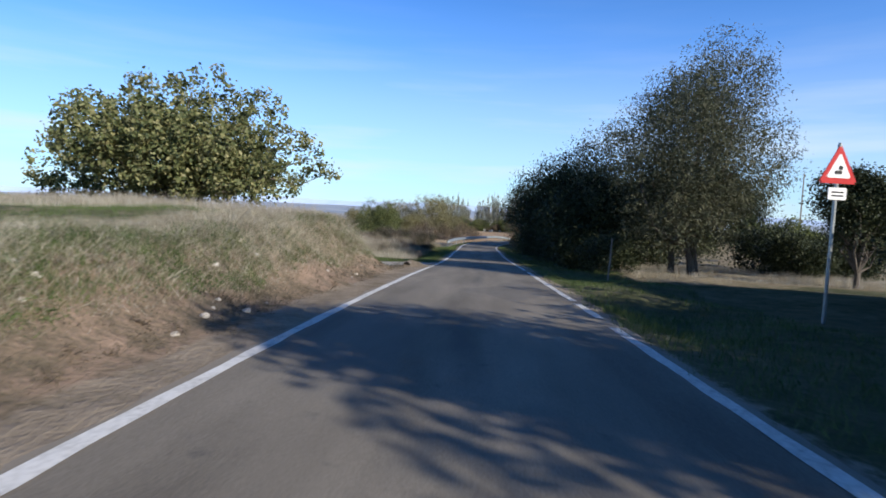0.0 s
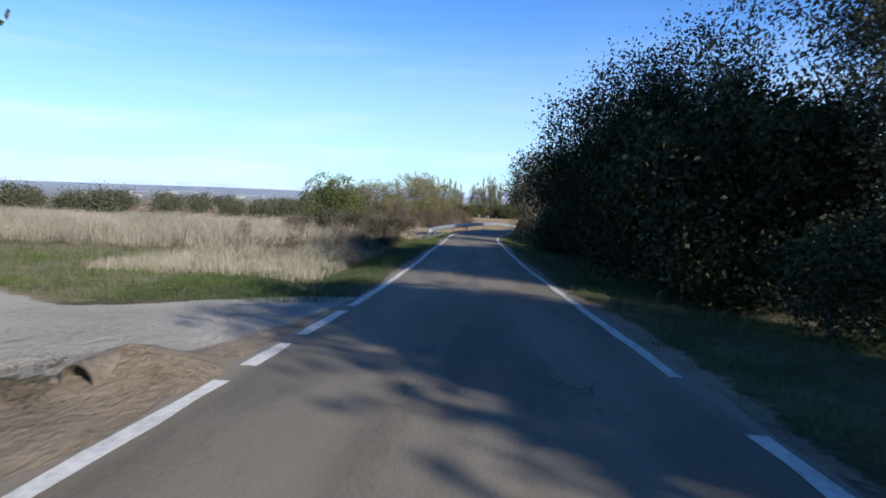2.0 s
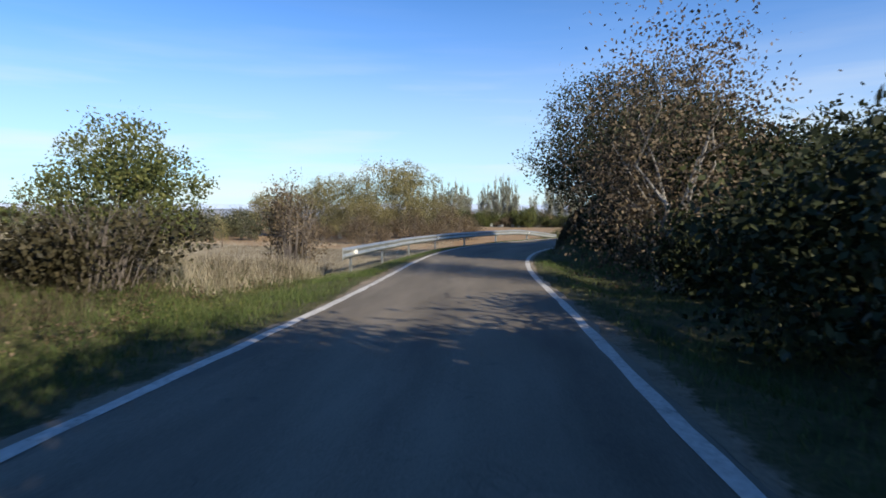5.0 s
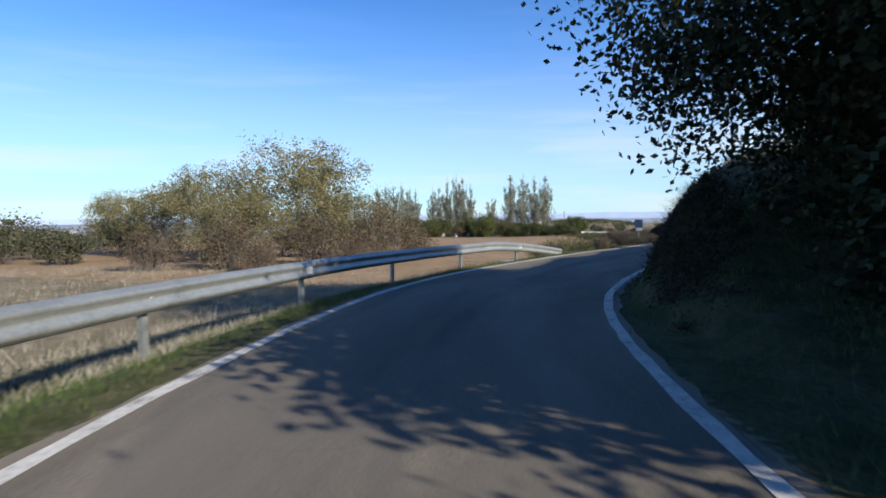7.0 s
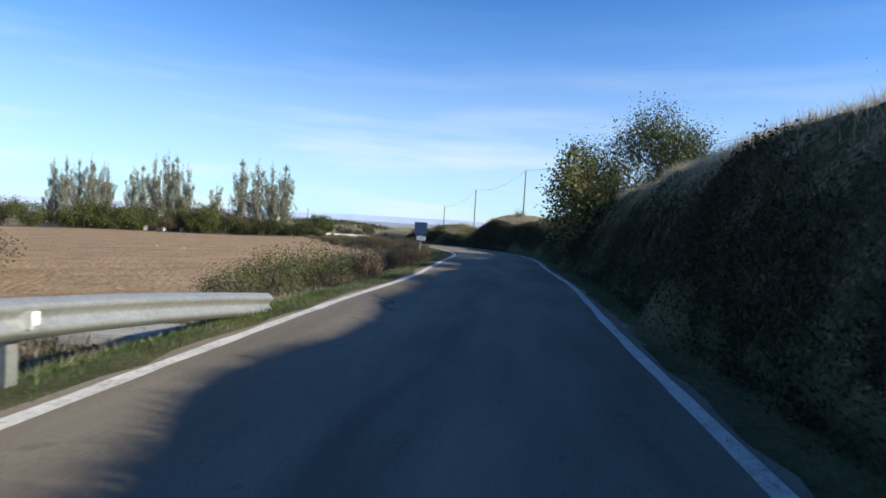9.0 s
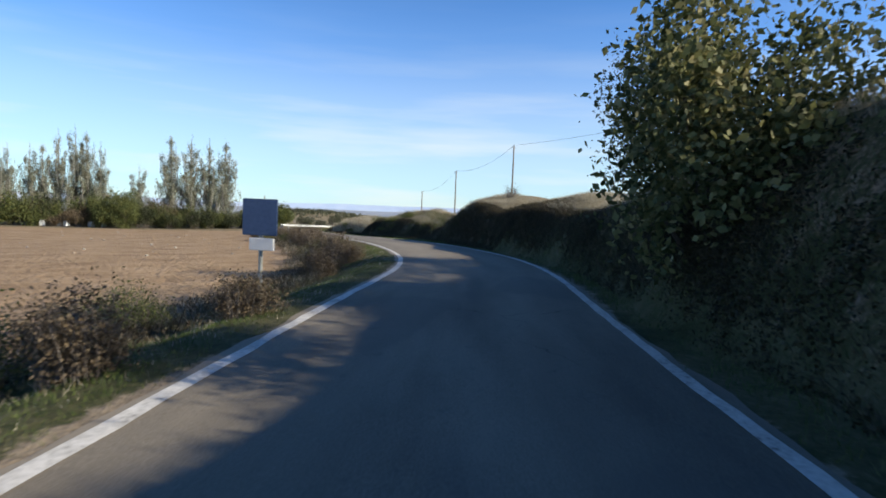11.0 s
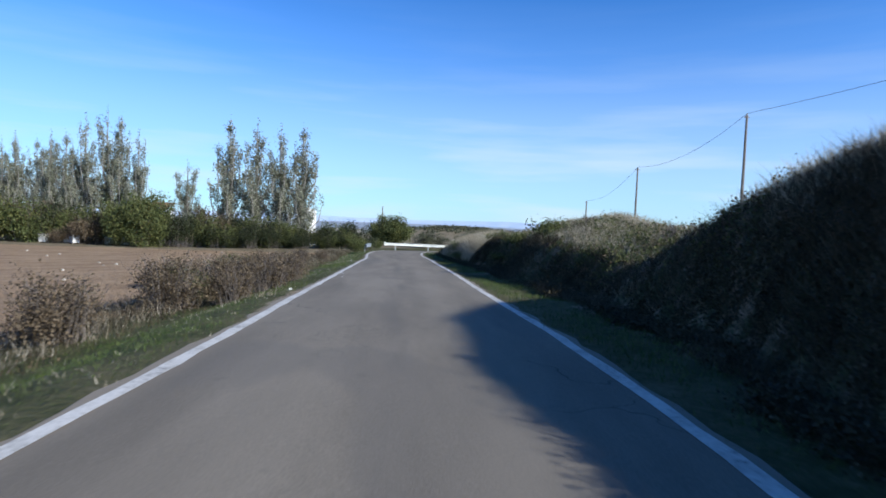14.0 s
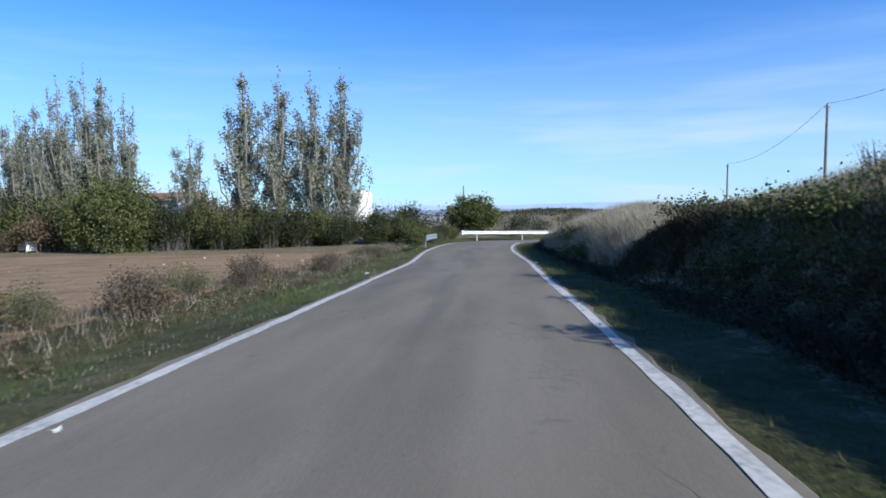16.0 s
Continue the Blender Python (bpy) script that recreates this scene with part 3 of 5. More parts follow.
def strip(name, offs, lift, mat, k0=0, k1=None, jitter=0.0, crown=0.0):
    """A strip along the road between offsets, at a height above the carriageway."""
    k1 = k1 or len(LINE)
    ks = np.arange(k0, k1)
    cols = []
    for j, o in enumerate(offs):
        oo = o + (jitter * (np.random.rand(len(ks)) - 0.5) if jitter else 0)
        p = LINE[ks] + RIGHT[ks] * (np.asarray(oo) + np.zeros(len(ks)) + WIDEN[ks] * np.clip(o / HALF, -1, 1)).reshape(-1, 1)
        cols.append(np.column_stack([p, LZ[ks] + lift - crown * (o / HALF) ** 2]))
    v = np.stack(cols, 1).reshape(-1, 3)
    w = len(offs)
    i = np.arange((len(ks) - 1) * w).reshape(-1, w)[:, :-1].ravel()
    f = np.stack([i, i + 1, i + w + 1, i + w], 1)
    me = mesh_from(name, v, f, (mat,), None, True)
    uv = np.stack([np.tile(np.asarray(offs, float), len(ks)), np.repeat(ks * 0.5, w)], 1)
    me.uv_layers.new(name="along").data.foreach_set("uv", uv[f.ravel()].astype(np.float32).ravel())
    return me


offs = [-2.1, -2.04, -1.6, -0.8, 0, 0.8, 1.6, 2.04, 2.1]
road_me = strip("road", offs, 0.0, M_ASPHALT, crown=0.02)
co = np.empty(len(road_me.vertices) * 3, np.float32)
road_me.vertices.foreach_get("co", co)
co = co.reshape(-1, 9, 3)
co[:, (0, 8), 2] -= 0.05
co[:, (1, 7), :2] += (np.random.rand(len(co), 2, 2) - 0.5) * 0.12
road_me.vertices.foreach_set("co", co.ravel())
road_me.polygons.foreach_set("use_smooth", np.zeros(len(road_me.polygons), bool))
road = tagged(new("road", road_me), "narrow grey asphalt country lane with a patched worn surface", "road", kind="structure")


def k_at(y):
    return int(np.argmin(np.abs(LINE[:, 1] - y)))


def edge_line(o, spans, label):
    for a, b in spans:
        w = 0.135
        me = strip("edge_line", [o - w / 2, o + w / 2], 0.004 - 0.02 * (o / HALF) ** 2 + 0.003, M_LINE, k_at(a), k_at(b), jitter=0.03)
        ob = tagged(new("edge_line", me), label, "road marking", kind="structure")
    return ob


edge_line(-HALF, [(-39, 22.9), (23.0, 24.3), (24.5, 26.6), (26.6, 170)], "worn white painted line along the road edge")
edge_line(HALF, [(-39, 8.5), (9.0, 11.2), (11.6, 22.4), (23.4, 170)], "worn white painted line along the road edge")


# ---- growing things ----
def gz_at(x, y):
    return float(land(np.array([x]), np.array([y]))[0])


def leaves(pos, size, rng, mat, name="crown", aspect=0.62, flat=0.0):
    """One small folded blade of leaf at each place, turned at random."""
    n = len(pos)
    u = rng.normal(size=(n, 3))
    u[:, 2] *= 1 - flat
    u /= np.linalg.norm(u, axis=1)[:, None]
    w = np.cross(u, rng.normal(size=(n, 3)))
    w /= np.linalg.norm(w, axis=1)[:, None]
    s = (size * rng.uniform(0.6, 1.35, n))[:, None]
    v = np.stack([pos - u * s, pos + w * s * aspect - u * s * 0.15, pos + u * s, pos - w * s * aspect - u * s * 0.15], 1).reshape(-1, 3)
    return mesh_from(name, v, np.arange(4 * n).reshape(-1, 4), (mat,))


def crown_places(blobs, n, rng, clump=0.3, per=9, inner=0.55):
    """Places of leaves: clumps set through the outer part of several lumps."""
    vol = np.array([b[1][0] * b[1][1] + b[1][0] * b[1][2] for b in blobs])
    out = []
    for (c, r), share in zip(blobs, vol / vol.sum()):
        m = max(2, int(n * share / per))
        d = rng.normal(size=(m, 3))
        d /= np.linalg.norm(d, axis=1)[:, None]
        rad = inner + (1.0 - inner) * rng.random((m, 1)) ** 0.55
        cen = np.array(c) + d * rad * np.array(r)
        p = cen[:, None] + rng.normal(size=(m, per, 3)) * clump * rng.uniform(0.5, 1.3, (m, 1, 1))
        out.append(p.reshape(-1, 3))
    return np.concatenate(out)


def lumps(c, r, count, rng, small=(0.28, 0.5), low=-0.5, core=0.66):
    """Lumps spread over an ellipsoid, for an uneven outline."""
    out = [(c, tuple(core * q for q in r))]
    for _ in range(count):
        d = rng.normal(size=3)
        d /= np.linalg.norm(d)
        if d[2] < low:
            d[2] = abs(d[2])
        f = rng.uniform(*small)
        out.append((tuple(np.array(c) + d * np.array(r) * rng.uniform(0.5, 0.82)), tuple(f * q for q in r)))
    return out


def limbs(base, tips, rng, r0, bend, sides, mat, th):
    """A limb from the base to each tip, bowed and tapering."""
    for tip in tips:
        bm = bmesh.new()
        a, b = Vector(base), Vector(tip)
        ln = (b - a).length
        mid = [a.lerp(b, f) + Vector(rng.normal(size=3)) * ln * bend * math.sin(f * math.pi) for f in (0.3, 0.6, 0.85)]
        tube(bm, [a, *mid, b], [r0, r0 * 0.72, r0 * 0.45, r0 * 0.25, r0 * 0.1], sides)
        part("limb", bm, mat, th)


def tree(name, label, x, y, r, height, mat, n, leaf, seed, base=None, trunk_h=0.25, trunks=1, trunk_r=0.16, lump=9, clump=0.3, inner=0.55, low=-0.5, bark=None, extra=(), group="", category="tree", per=9, z=None, skew=(0, 0), aspect=0.62):
    """A tree or tall shrub at the origin of its Empty: bark limbs and a crown of many leaves."""
    rng = np.random.default_rng(seed)
    th = thing(name, label, category, pose(x, y, gz_at(x, y) - 0.05 if z is None else z), group)
    h0 = height * trunk_h
    c = (skew[0], skew[1], (height + h0) / 2 - 0.1 * (height - h0) * (trunk_h < 0.12))
    rr = (r * 0.9, r * 0.9, (height - h0) / 2 * 0.93)
    low = -1.1 if trunk_h < 0.12 else low
    n, leaf, per, clump = int(n * 2.8), leaf * 0.8, 26, clump * 0.92
    bl = lumps(c, rr, int(lump * 1.4), rng, low=low) + list(extra)
    for k in range(trunks):
        bm = bmesh.new()
        a = rng.uniform(0, 6.28)
        foot = Vector((math.cos(a), math.sin(a), 0)) * (0.35 * r * 0.4 if trunks > 1 else 0)
        fork = foot + Vector((rng.normal() * 0.15, rng.normal() * 0.15, max(0.35, h0 * 1.05)))
        tube(bm, [foot - Vector((0, 0, 0.2)), foot.lerp(fork, 0.5) + Vector((0.05, 0.04, 0)), fork], [trunk_r * 1.35, trunk_r, trunk_r * 0.85], 9)
        part("trunk", bm, bark or M_BARK, th)
        limbs(fork, [b[0] for b in bl[1 + k::trunks]], rng, trunk_r * 0.55, 0.07, 6, bark or M_BARK, th)
    for e in extra:
        limbs((0, 0, h0), [e[0]], rng, trunk_r * 0.22, 0.05, 6, bark or M_BARK, th)
    part("crown", leaves(crown_places(bl, n, rng, clump, per, inner), leaf, rng, mat, aspect=aspect), mat, th)
    return th


def twigs(n, r, h, rng, width=0.006, seg=4, droop=0.2):
    """Bare stems as thin three-sided slivers."""
    vs, fs = [], []
    for _ in range(n):
        a, o = rng.uniform(0, 6.28), rng.uniform(0, 0.5) * r
        p = np.array([math.cos(a) * o, math.sin(a) * o, 0.0])
        hh = h * rng.uniform(0.4, 1.0)
        tip = np.array([math.cos(a) * r * rng.uniform(0.3, 1.0), math.sin(a) * r * rng.uniform(0.3, 1.0), hh])
        side = np.array([-math.sin(a), math.cos(a), 0]) * width
        out = np.array([math.cos(a), math.sin(a), 0.3]) * width
        k = len(vs)
        for s in range(seg + 1):
            f = s / seg
            q = p + (tip - p) * f + np.array([0, 0, droop * hh * math.sin(f * math.pi)]) + rng.normal(size=3) * 0.03 * hh * f
            g = 1 - 0.85 * f
            vs += [q - side * g, q + side * g, q + out * g]
        for s in range(seg):
            i = k + 3 * s
            fs += [(i, i + 1, i + 4, i + 3), (i + 1, i + 2, i + 5, i + 4), (i + 2, i, i + 3, i + 5)]
    return mesh_from("twig_tangle", np.array(vs), np.array(fs), (M_TWIG,))


def shrub(name, label, x, y, r, h, mat, n, leaf, seed, stems=60, group="", category="shrub", z=None, clump=0.16, flatness=1.0, inner=0.3):
    """A low shrub: many thin stems from the ground with leaves along their outer part."""
    rng = np.random.default_rng(seed)
    th = thing(name, label, category, pose(x, y, gz_at(x, y) - 0.03 if z is None else z), group)
    part("twig_tangle", twigs(stems, r, h * 1.05, rng, 0.012 if r > 0.8 else 0.007), M_TWIG, th)
    bl = lumps((0, 0, h * 0.5), (r, r * flatness, h * 0.5), 8, rng, low=-1.1)
    p = crown_places(bl, int(n * 1.5), rng, clump, 9, inner)
    p = p[p[:, 2] > 0.02]
    part("foliage", leaves(p, leaf, rng, mat, "foliage"), mat, th)
    return th


def again(th, places, group=""):
    """Copies of a thing, turned and scaled, standing on the ground."""
    rng = np.random.default_rng(int(abs(places[0][0] * 100)) + 5)
    for x, y, s in places:
        m = pose(x, y, gz_at(x, y) - 0.04, 0, 0, rng.uniform(0, 360))
        c = copy_thing(th, m)
        c.scale = (s * rng.uniform(0.9, 1.12), s * rng.uniform(0.9, 1.12), s * rng.uniform(0.88, 1.1))
        if group:
            c["group"] = group


# west side of the lane
tree("fig_tree", "broad fig tree with yellowing green leaves on a bank", -12.0, 27.0, 5.6, 5.6, M_FIG, 15000, 0.125, 11, trunk_h=0.03, trunks=3, lump=16, clump=0.22, inner=0.5,
     extra=[((7.3, -1.0, 1.75), (0.6, 0.4, 0.35)), ((6.3, -0.7, 2.3), (0.7, 0.6, 0.6)), ((-6.2, 0.4, 1.5), (1.1, 1.0, 1.3)), ((1.2, -0.4, 5.2), (1.5, 1.4, 1.0)), ((-1.6, 0.2, 4.9), (1.3, 1.3, 0.9)),
            ((3.6, 0, 4.3), (1.4, 1.3, 1.0)), ((-3.9, 0, 3.9), (1.2, 1.3, 1.0)), ((5.2, -0.4, 3.2), (1.0, 1.0, 0.9)), ((-4.6, -0.3, 1.1), (1.6, 1.4, 1.2)), ((4.3, -0.5, 1.2), (1.6, 1.4, 1.2)), ((-2.0, -1.2, 1.2), (1.8, 1.4, 1.2)), ((1.6, -1.4, 1.2), (1.8, 1.3, 1.2))])
tree("bush", "rounded green bush standing in dry grass", -6.0, 63.5, 3.3, 5.2, M_OLIVE, 8000, 0.075, 12, trunk_h=0.04, trunks=2, lump=12, clump=0.22, category="bush", trunk_r=0.1)
ybush = tree("shrub", "tall shrub with thin yellow autumn leaves", -1.0, 101.5, 5.1, 9.2, M_YELLOW, 8500, 0.085, 13, trunk_h=0.1, trunks=4, lump=14, clump=0.26, inner=0.3, category="shrub", trunk_r=0.09, bark=M_PALEBARK, group="yellow shrubs behind the guard rail")
again(ybush, [(-5.8, 103.5, 0.8), (3.4, 99.8, 0.66), (-10, 106, 0.7), (-14, 109, 0.6), (-3.5, 97.5, 0.55)], "yellow shrubs behind the guard rail")
bbush = shrub("shrub", "reddish brown thorny shrub behind the guard rail", 1.5, 94.0, 2.1, 2.6, M_BROWN, 3000, 0.05, 14, stems=120, group="brown shrubs behind the guard rail", clump=0.2)
again(bbush, [(-2.5, 92.5, 0.95), (4.6, 96.0, 1.05), (6.6, 98.5, 0.85), (-6.0, 92.0, 0.8), (3.6, 91.6, 0.6), (-0.5, 90.0, 0.6)], "brown shrubs behind the guard rail")
shrub("shrub", "thin reddish shrub at the end of the guard rail", -0.7, 64.2, 1.15, 3.2, M_BROWN, 2200, 0.045, 15, stems=110, clump=0.2)
tree("sapling", "slim young tree in the stubble", -11.7, 87.0, 0.7, 3.1, M_YELLOW, 600, 0.05, 16, trunk_h=0.1, trunk_r=0.04, lump=4, clump=0.15, category="tree")
# the bramble's weed tone already holds the roadside shade
bram = shrub("bramble", "dark tangled bramble in the roadside shade", -0.8, 53.4, 1.5, 1.35, M_SHADE_WEED, 3600, 0.045, 17, stems=140, group="brambles beside the road", clump=0.14)
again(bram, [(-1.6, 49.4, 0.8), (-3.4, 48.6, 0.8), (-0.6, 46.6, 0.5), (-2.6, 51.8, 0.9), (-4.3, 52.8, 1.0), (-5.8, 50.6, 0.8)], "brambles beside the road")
weed = shrub("weed", "dry brown weed with seed heads on the verge", -1.6, 46.2, 0.45, 1.2, M_BROWN, 420, 0.03, 18, stems=40, group="tall weeds in the grass", clump=0.06)
again(weed, [(-2.6, 45.0, 0.9), (-3.2, 47.2, 1.0), (-4.4, 44.6, 1.1), (-5.2, 46.8, 1.0), (-2.0, 41.2, 0.7), (-3.4, 39.2, 0.8), (-0.6, 49.6, 1.0), (-6.4, 43.4, 0.9), (-0.9, 36.4, 0.6)], "tall weeds in the grass")
hedge = shrub("hedge_bush", "olive green bush in a distant hedge", -30, 92, 2.6, 2.7, M_WILLOW, 1700, 0.1, 19, stems=40, group="bushes in the far hedge", clump=0.3)
again(hedge, [(-37, 86, 1.3), (-41, 90, 1.1), (-46, 88, 1.2), (-33, 97, 0.9), (-26, 99, 0.8), (-22, 101, 0.9), (-52, 95, 1.4), (-18, 104, 0.9), (-60, 92, 1.3), (-28, 108, 1.0), (-40, 112, 1.2), (-14, 109, 0.8),
              (-70, 104, 1.5), (-50, 118, 1.3), (-34, 122, 1.2), (-20, 118, 1.0), (-8, 112, 0.9), (-26, 134, 1.3), (-12, 128, 1.0), (-5, 122, 0.8)], "bushes in the far hedge")
far_hedge = np.random.default_rng(90)
again(hedge, [(-62 + 2.9 * i + far_hedge.normal() * 1.2, 112 + 9 * math.sin(i * 0.7) + far_hedge.normal() * 5, far_hedge.uniform(0.6, 1.25)) for i in range(24)], "bushes in the far hedge")

# east side: shade trees along the first stretch
tree("willow", "tall olive-grey tree with two trunks beside the lane", 12.6, 28.8, 5.3, 13.0, M_WILLOW, 42000, 0.084, 21, trunk_h=0.11, trunks=3, trunk_r=0.17, lump=24, clump=0.28, inner=0.35, aspect=0.36, low=-0.75)
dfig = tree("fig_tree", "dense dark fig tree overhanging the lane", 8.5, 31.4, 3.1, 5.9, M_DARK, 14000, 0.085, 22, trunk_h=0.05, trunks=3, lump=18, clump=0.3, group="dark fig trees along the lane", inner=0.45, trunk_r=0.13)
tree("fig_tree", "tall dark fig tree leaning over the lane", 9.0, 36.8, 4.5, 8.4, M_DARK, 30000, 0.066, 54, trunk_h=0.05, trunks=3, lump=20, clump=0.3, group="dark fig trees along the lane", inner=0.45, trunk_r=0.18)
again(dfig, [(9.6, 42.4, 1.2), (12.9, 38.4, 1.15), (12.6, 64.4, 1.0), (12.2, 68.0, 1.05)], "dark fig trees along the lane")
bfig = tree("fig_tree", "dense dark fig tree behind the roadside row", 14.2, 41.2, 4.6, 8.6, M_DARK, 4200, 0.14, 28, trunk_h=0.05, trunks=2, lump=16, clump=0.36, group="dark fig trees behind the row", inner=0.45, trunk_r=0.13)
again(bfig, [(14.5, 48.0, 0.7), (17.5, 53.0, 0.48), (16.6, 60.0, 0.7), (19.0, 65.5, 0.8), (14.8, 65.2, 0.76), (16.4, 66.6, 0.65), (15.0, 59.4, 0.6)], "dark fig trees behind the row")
rh = tree("hedge_bush", "dark hedgerow bush at the lane side", 9.3, 48.3, 2.3, 3.2, M_DARK, 5000, 0.075, 23, trunk_h=0.04, trunks=2, lump=10, clump=0.24, category="bush", group="dark hedgerow bushes", trunk_r=0.08)
again(rh, [(9.5, 52.6, 1.0), (10.0, 56.4, 0.9), (12.6, 54.6, 1.0), (8.0, 26.6, 0.7), (12.6, 59.0, 0.9)], "dark hedgerow bushes")
tree("tree", "half-bare grey-green tree at the bend", 9.2, 57.6, 2.6, 6.9, M_BROWN, 5600, 0.052, 24, trunk_h=0.1, trunks=3, lump=13, clump=0.42, inner=0.35, bark=M_PALEBARK, trunk_r=0.12)
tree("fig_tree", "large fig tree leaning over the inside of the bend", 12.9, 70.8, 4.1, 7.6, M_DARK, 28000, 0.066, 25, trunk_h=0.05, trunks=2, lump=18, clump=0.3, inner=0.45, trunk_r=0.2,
     extra=[((-4.2, 0.0, 3.1), (1.1, 1.1, 1.0)), ((-3.2, 0.1, 2.5), (1.4, 1.4, 0.9)), ((-3.0, -1.6, 3.9), (1.6, 1.6, 1.5)), ((-1.4, -2.2, 2.4), (1.6, 1.5, 1.4)), ((-3.2, -1.4, 5.0), (1.4, 1.4, 1.3)),
            ((0.2, -2.2, 1.2), (1.8, 1.5, 1.2)), ((-0.6, 0.4, 1.6), (1.5, 1.5, 1.1))])
again(rh, [(12.6, 67.6, 0.9), (13.6, 70.2, 0.9), (13.2, 72.0, 0.8), (11.9, 65.0, 0.8), (15.4, 69.0, 1.1)], "dark hedgerow bushes")
# most of these stand out of view, added to shade lane and verge
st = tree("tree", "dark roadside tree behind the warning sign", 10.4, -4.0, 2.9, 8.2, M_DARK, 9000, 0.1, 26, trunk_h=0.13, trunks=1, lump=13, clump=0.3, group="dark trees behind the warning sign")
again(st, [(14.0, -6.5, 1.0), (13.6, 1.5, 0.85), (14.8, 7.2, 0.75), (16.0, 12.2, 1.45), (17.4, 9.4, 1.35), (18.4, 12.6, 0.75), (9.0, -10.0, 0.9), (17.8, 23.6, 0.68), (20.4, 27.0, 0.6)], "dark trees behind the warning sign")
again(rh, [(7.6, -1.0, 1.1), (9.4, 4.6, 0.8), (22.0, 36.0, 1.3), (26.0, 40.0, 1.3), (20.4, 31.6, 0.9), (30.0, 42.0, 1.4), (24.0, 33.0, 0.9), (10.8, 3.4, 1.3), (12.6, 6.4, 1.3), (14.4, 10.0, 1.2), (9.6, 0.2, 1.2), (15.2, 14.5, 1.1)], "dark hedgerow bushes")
lb = tree("orchard_tree", "low round olive-green tree in the dry orchard", 25, 40, 2.4, 4.2, M_OLIVE, 2600, 0.09, 27, trunk_h=0.2, lump=8, group="low trees in the orchard", inner=0.4)
again(lb, [(30, 33, 1.0), (34, 44, 1.1), (28, 50, 1.0), (38, 36, 1.0), (22, 48, 0.9), (42, 48, 1.2), (31, 58, 1.0), (46, 40, 1.2)], "low trees in the orchard")

# on and above the cut bank
tree("fig_tree", "fig tree with pale dry leaves at the foot of the bank", 26.9, 96.0, 2.2, 5.4, M_FIG, 6400, 0.078, 31, trunk_h=0.05, trunks=3, lump=13, clump=0.26, inner=0.4, trunk_r=0.1, z=-5.15)
tree("shrub", "fine-leaved green shrub on top of the bank", 24.9, 91.2, 1.6, 2.7, M_OLIVE, 6200, 0.04, 32, trunk_h=0.05, trunks=3, lump=9, clump=0.25, inner=0.35, category="shrub", trunk_r=0.06)
bt = tree("tree", "half-bare dark-leaved tree on the bank top", 32.3, 101.7, 2.1, 4.8, M_DARK, 4600, 0.055, 34, trunk_h=0.06, trunks=2, lump=12, clump=0.3, inner=0.25, trunk_r=0.07, group="dark trees on the bank top")
# unseen figs, added to throw shade on the right verge
again(bfig, [(10.2, 2.0, 0.72), (9.8, -2.0, 0.68), (11.2, 5.6, 0.68), (11.6, 1.4, 0.68), (13.6, 4.6, 0.75), (15.4, 8.6, 0.68)], "dark fig trees beside the lane")
# the first four are unseen and oversized, added for dappled shade on the lane
again(bt, [(36.8, 85.6, 2.2), (40.2, 86.4, 2.4), (44.2, 88.0, 2.4), (48.5, 90.4, 2.4), (31.6, 95.0, 0.5), (33.2, 98.4, 0.5), (30.0, 92.8, 0.42), (34.8, 100.4, 0.6), (35.4, 96.6, 0.6)], "dark trees on the bank top")
# bushes added behind the crest to shade the lane
again(rh, [(23.8, 80.6, 1.0), (25.8, 82.4, 1.2), (28.2, 84.6, 1.2)], "dark hedgerow bushes")
bare = shrub("shrub", "leafless twiggy shrub on the bank top", 39.9, 118.4, 0.6, 0.85, M_BROWN, 90, 0.025, 35, stems=110, group="twiggy shrubs on the bank", clump=0.2)
again(bare, [(38.8, 113.0, 0.5), (41.6, 127.6, 0.6), (42.6, 133.4, 0.55), (42.3, 136.4, 0.6), (44.4, 140.2, 0.7), (46.2, 149.0, 0.7), (27.4, 86.5, 1.0), (40.8, 122.5, 0.5)], "twiggy shrubs on the bank")
tree("tree", "leafless grey-brown round tree beyond the bank", 58.0, 120.6, 3.2, 3.9 - gz_at(58.0, 120.6), M_BROWN, 9000, 0.042, 37, trunk_h=0.3, trunks=2, lump=14, clump=0.35, inner=0.25, trunk_r=0.1, bark=M_PALEBARK, aspect=0.25)
bk = shrub("bramble", "dusty green bramble hanging on the bank", 42.0, 135.0, 0.7, 0.55, M_OLIVE, 900, 0.04, 36, stems=50, group="brambles on the bank", clump=0.12)
again(bk, [(42.3, 138.6, 0.9), (43.0, 143.2, 0.9), (43.2, 150.6, 0.9), (44.3, 155.0, 1.0), (41.9, 139.8, 0.7), (46.2, 158.5, 1.0)], "brambles on the bank")

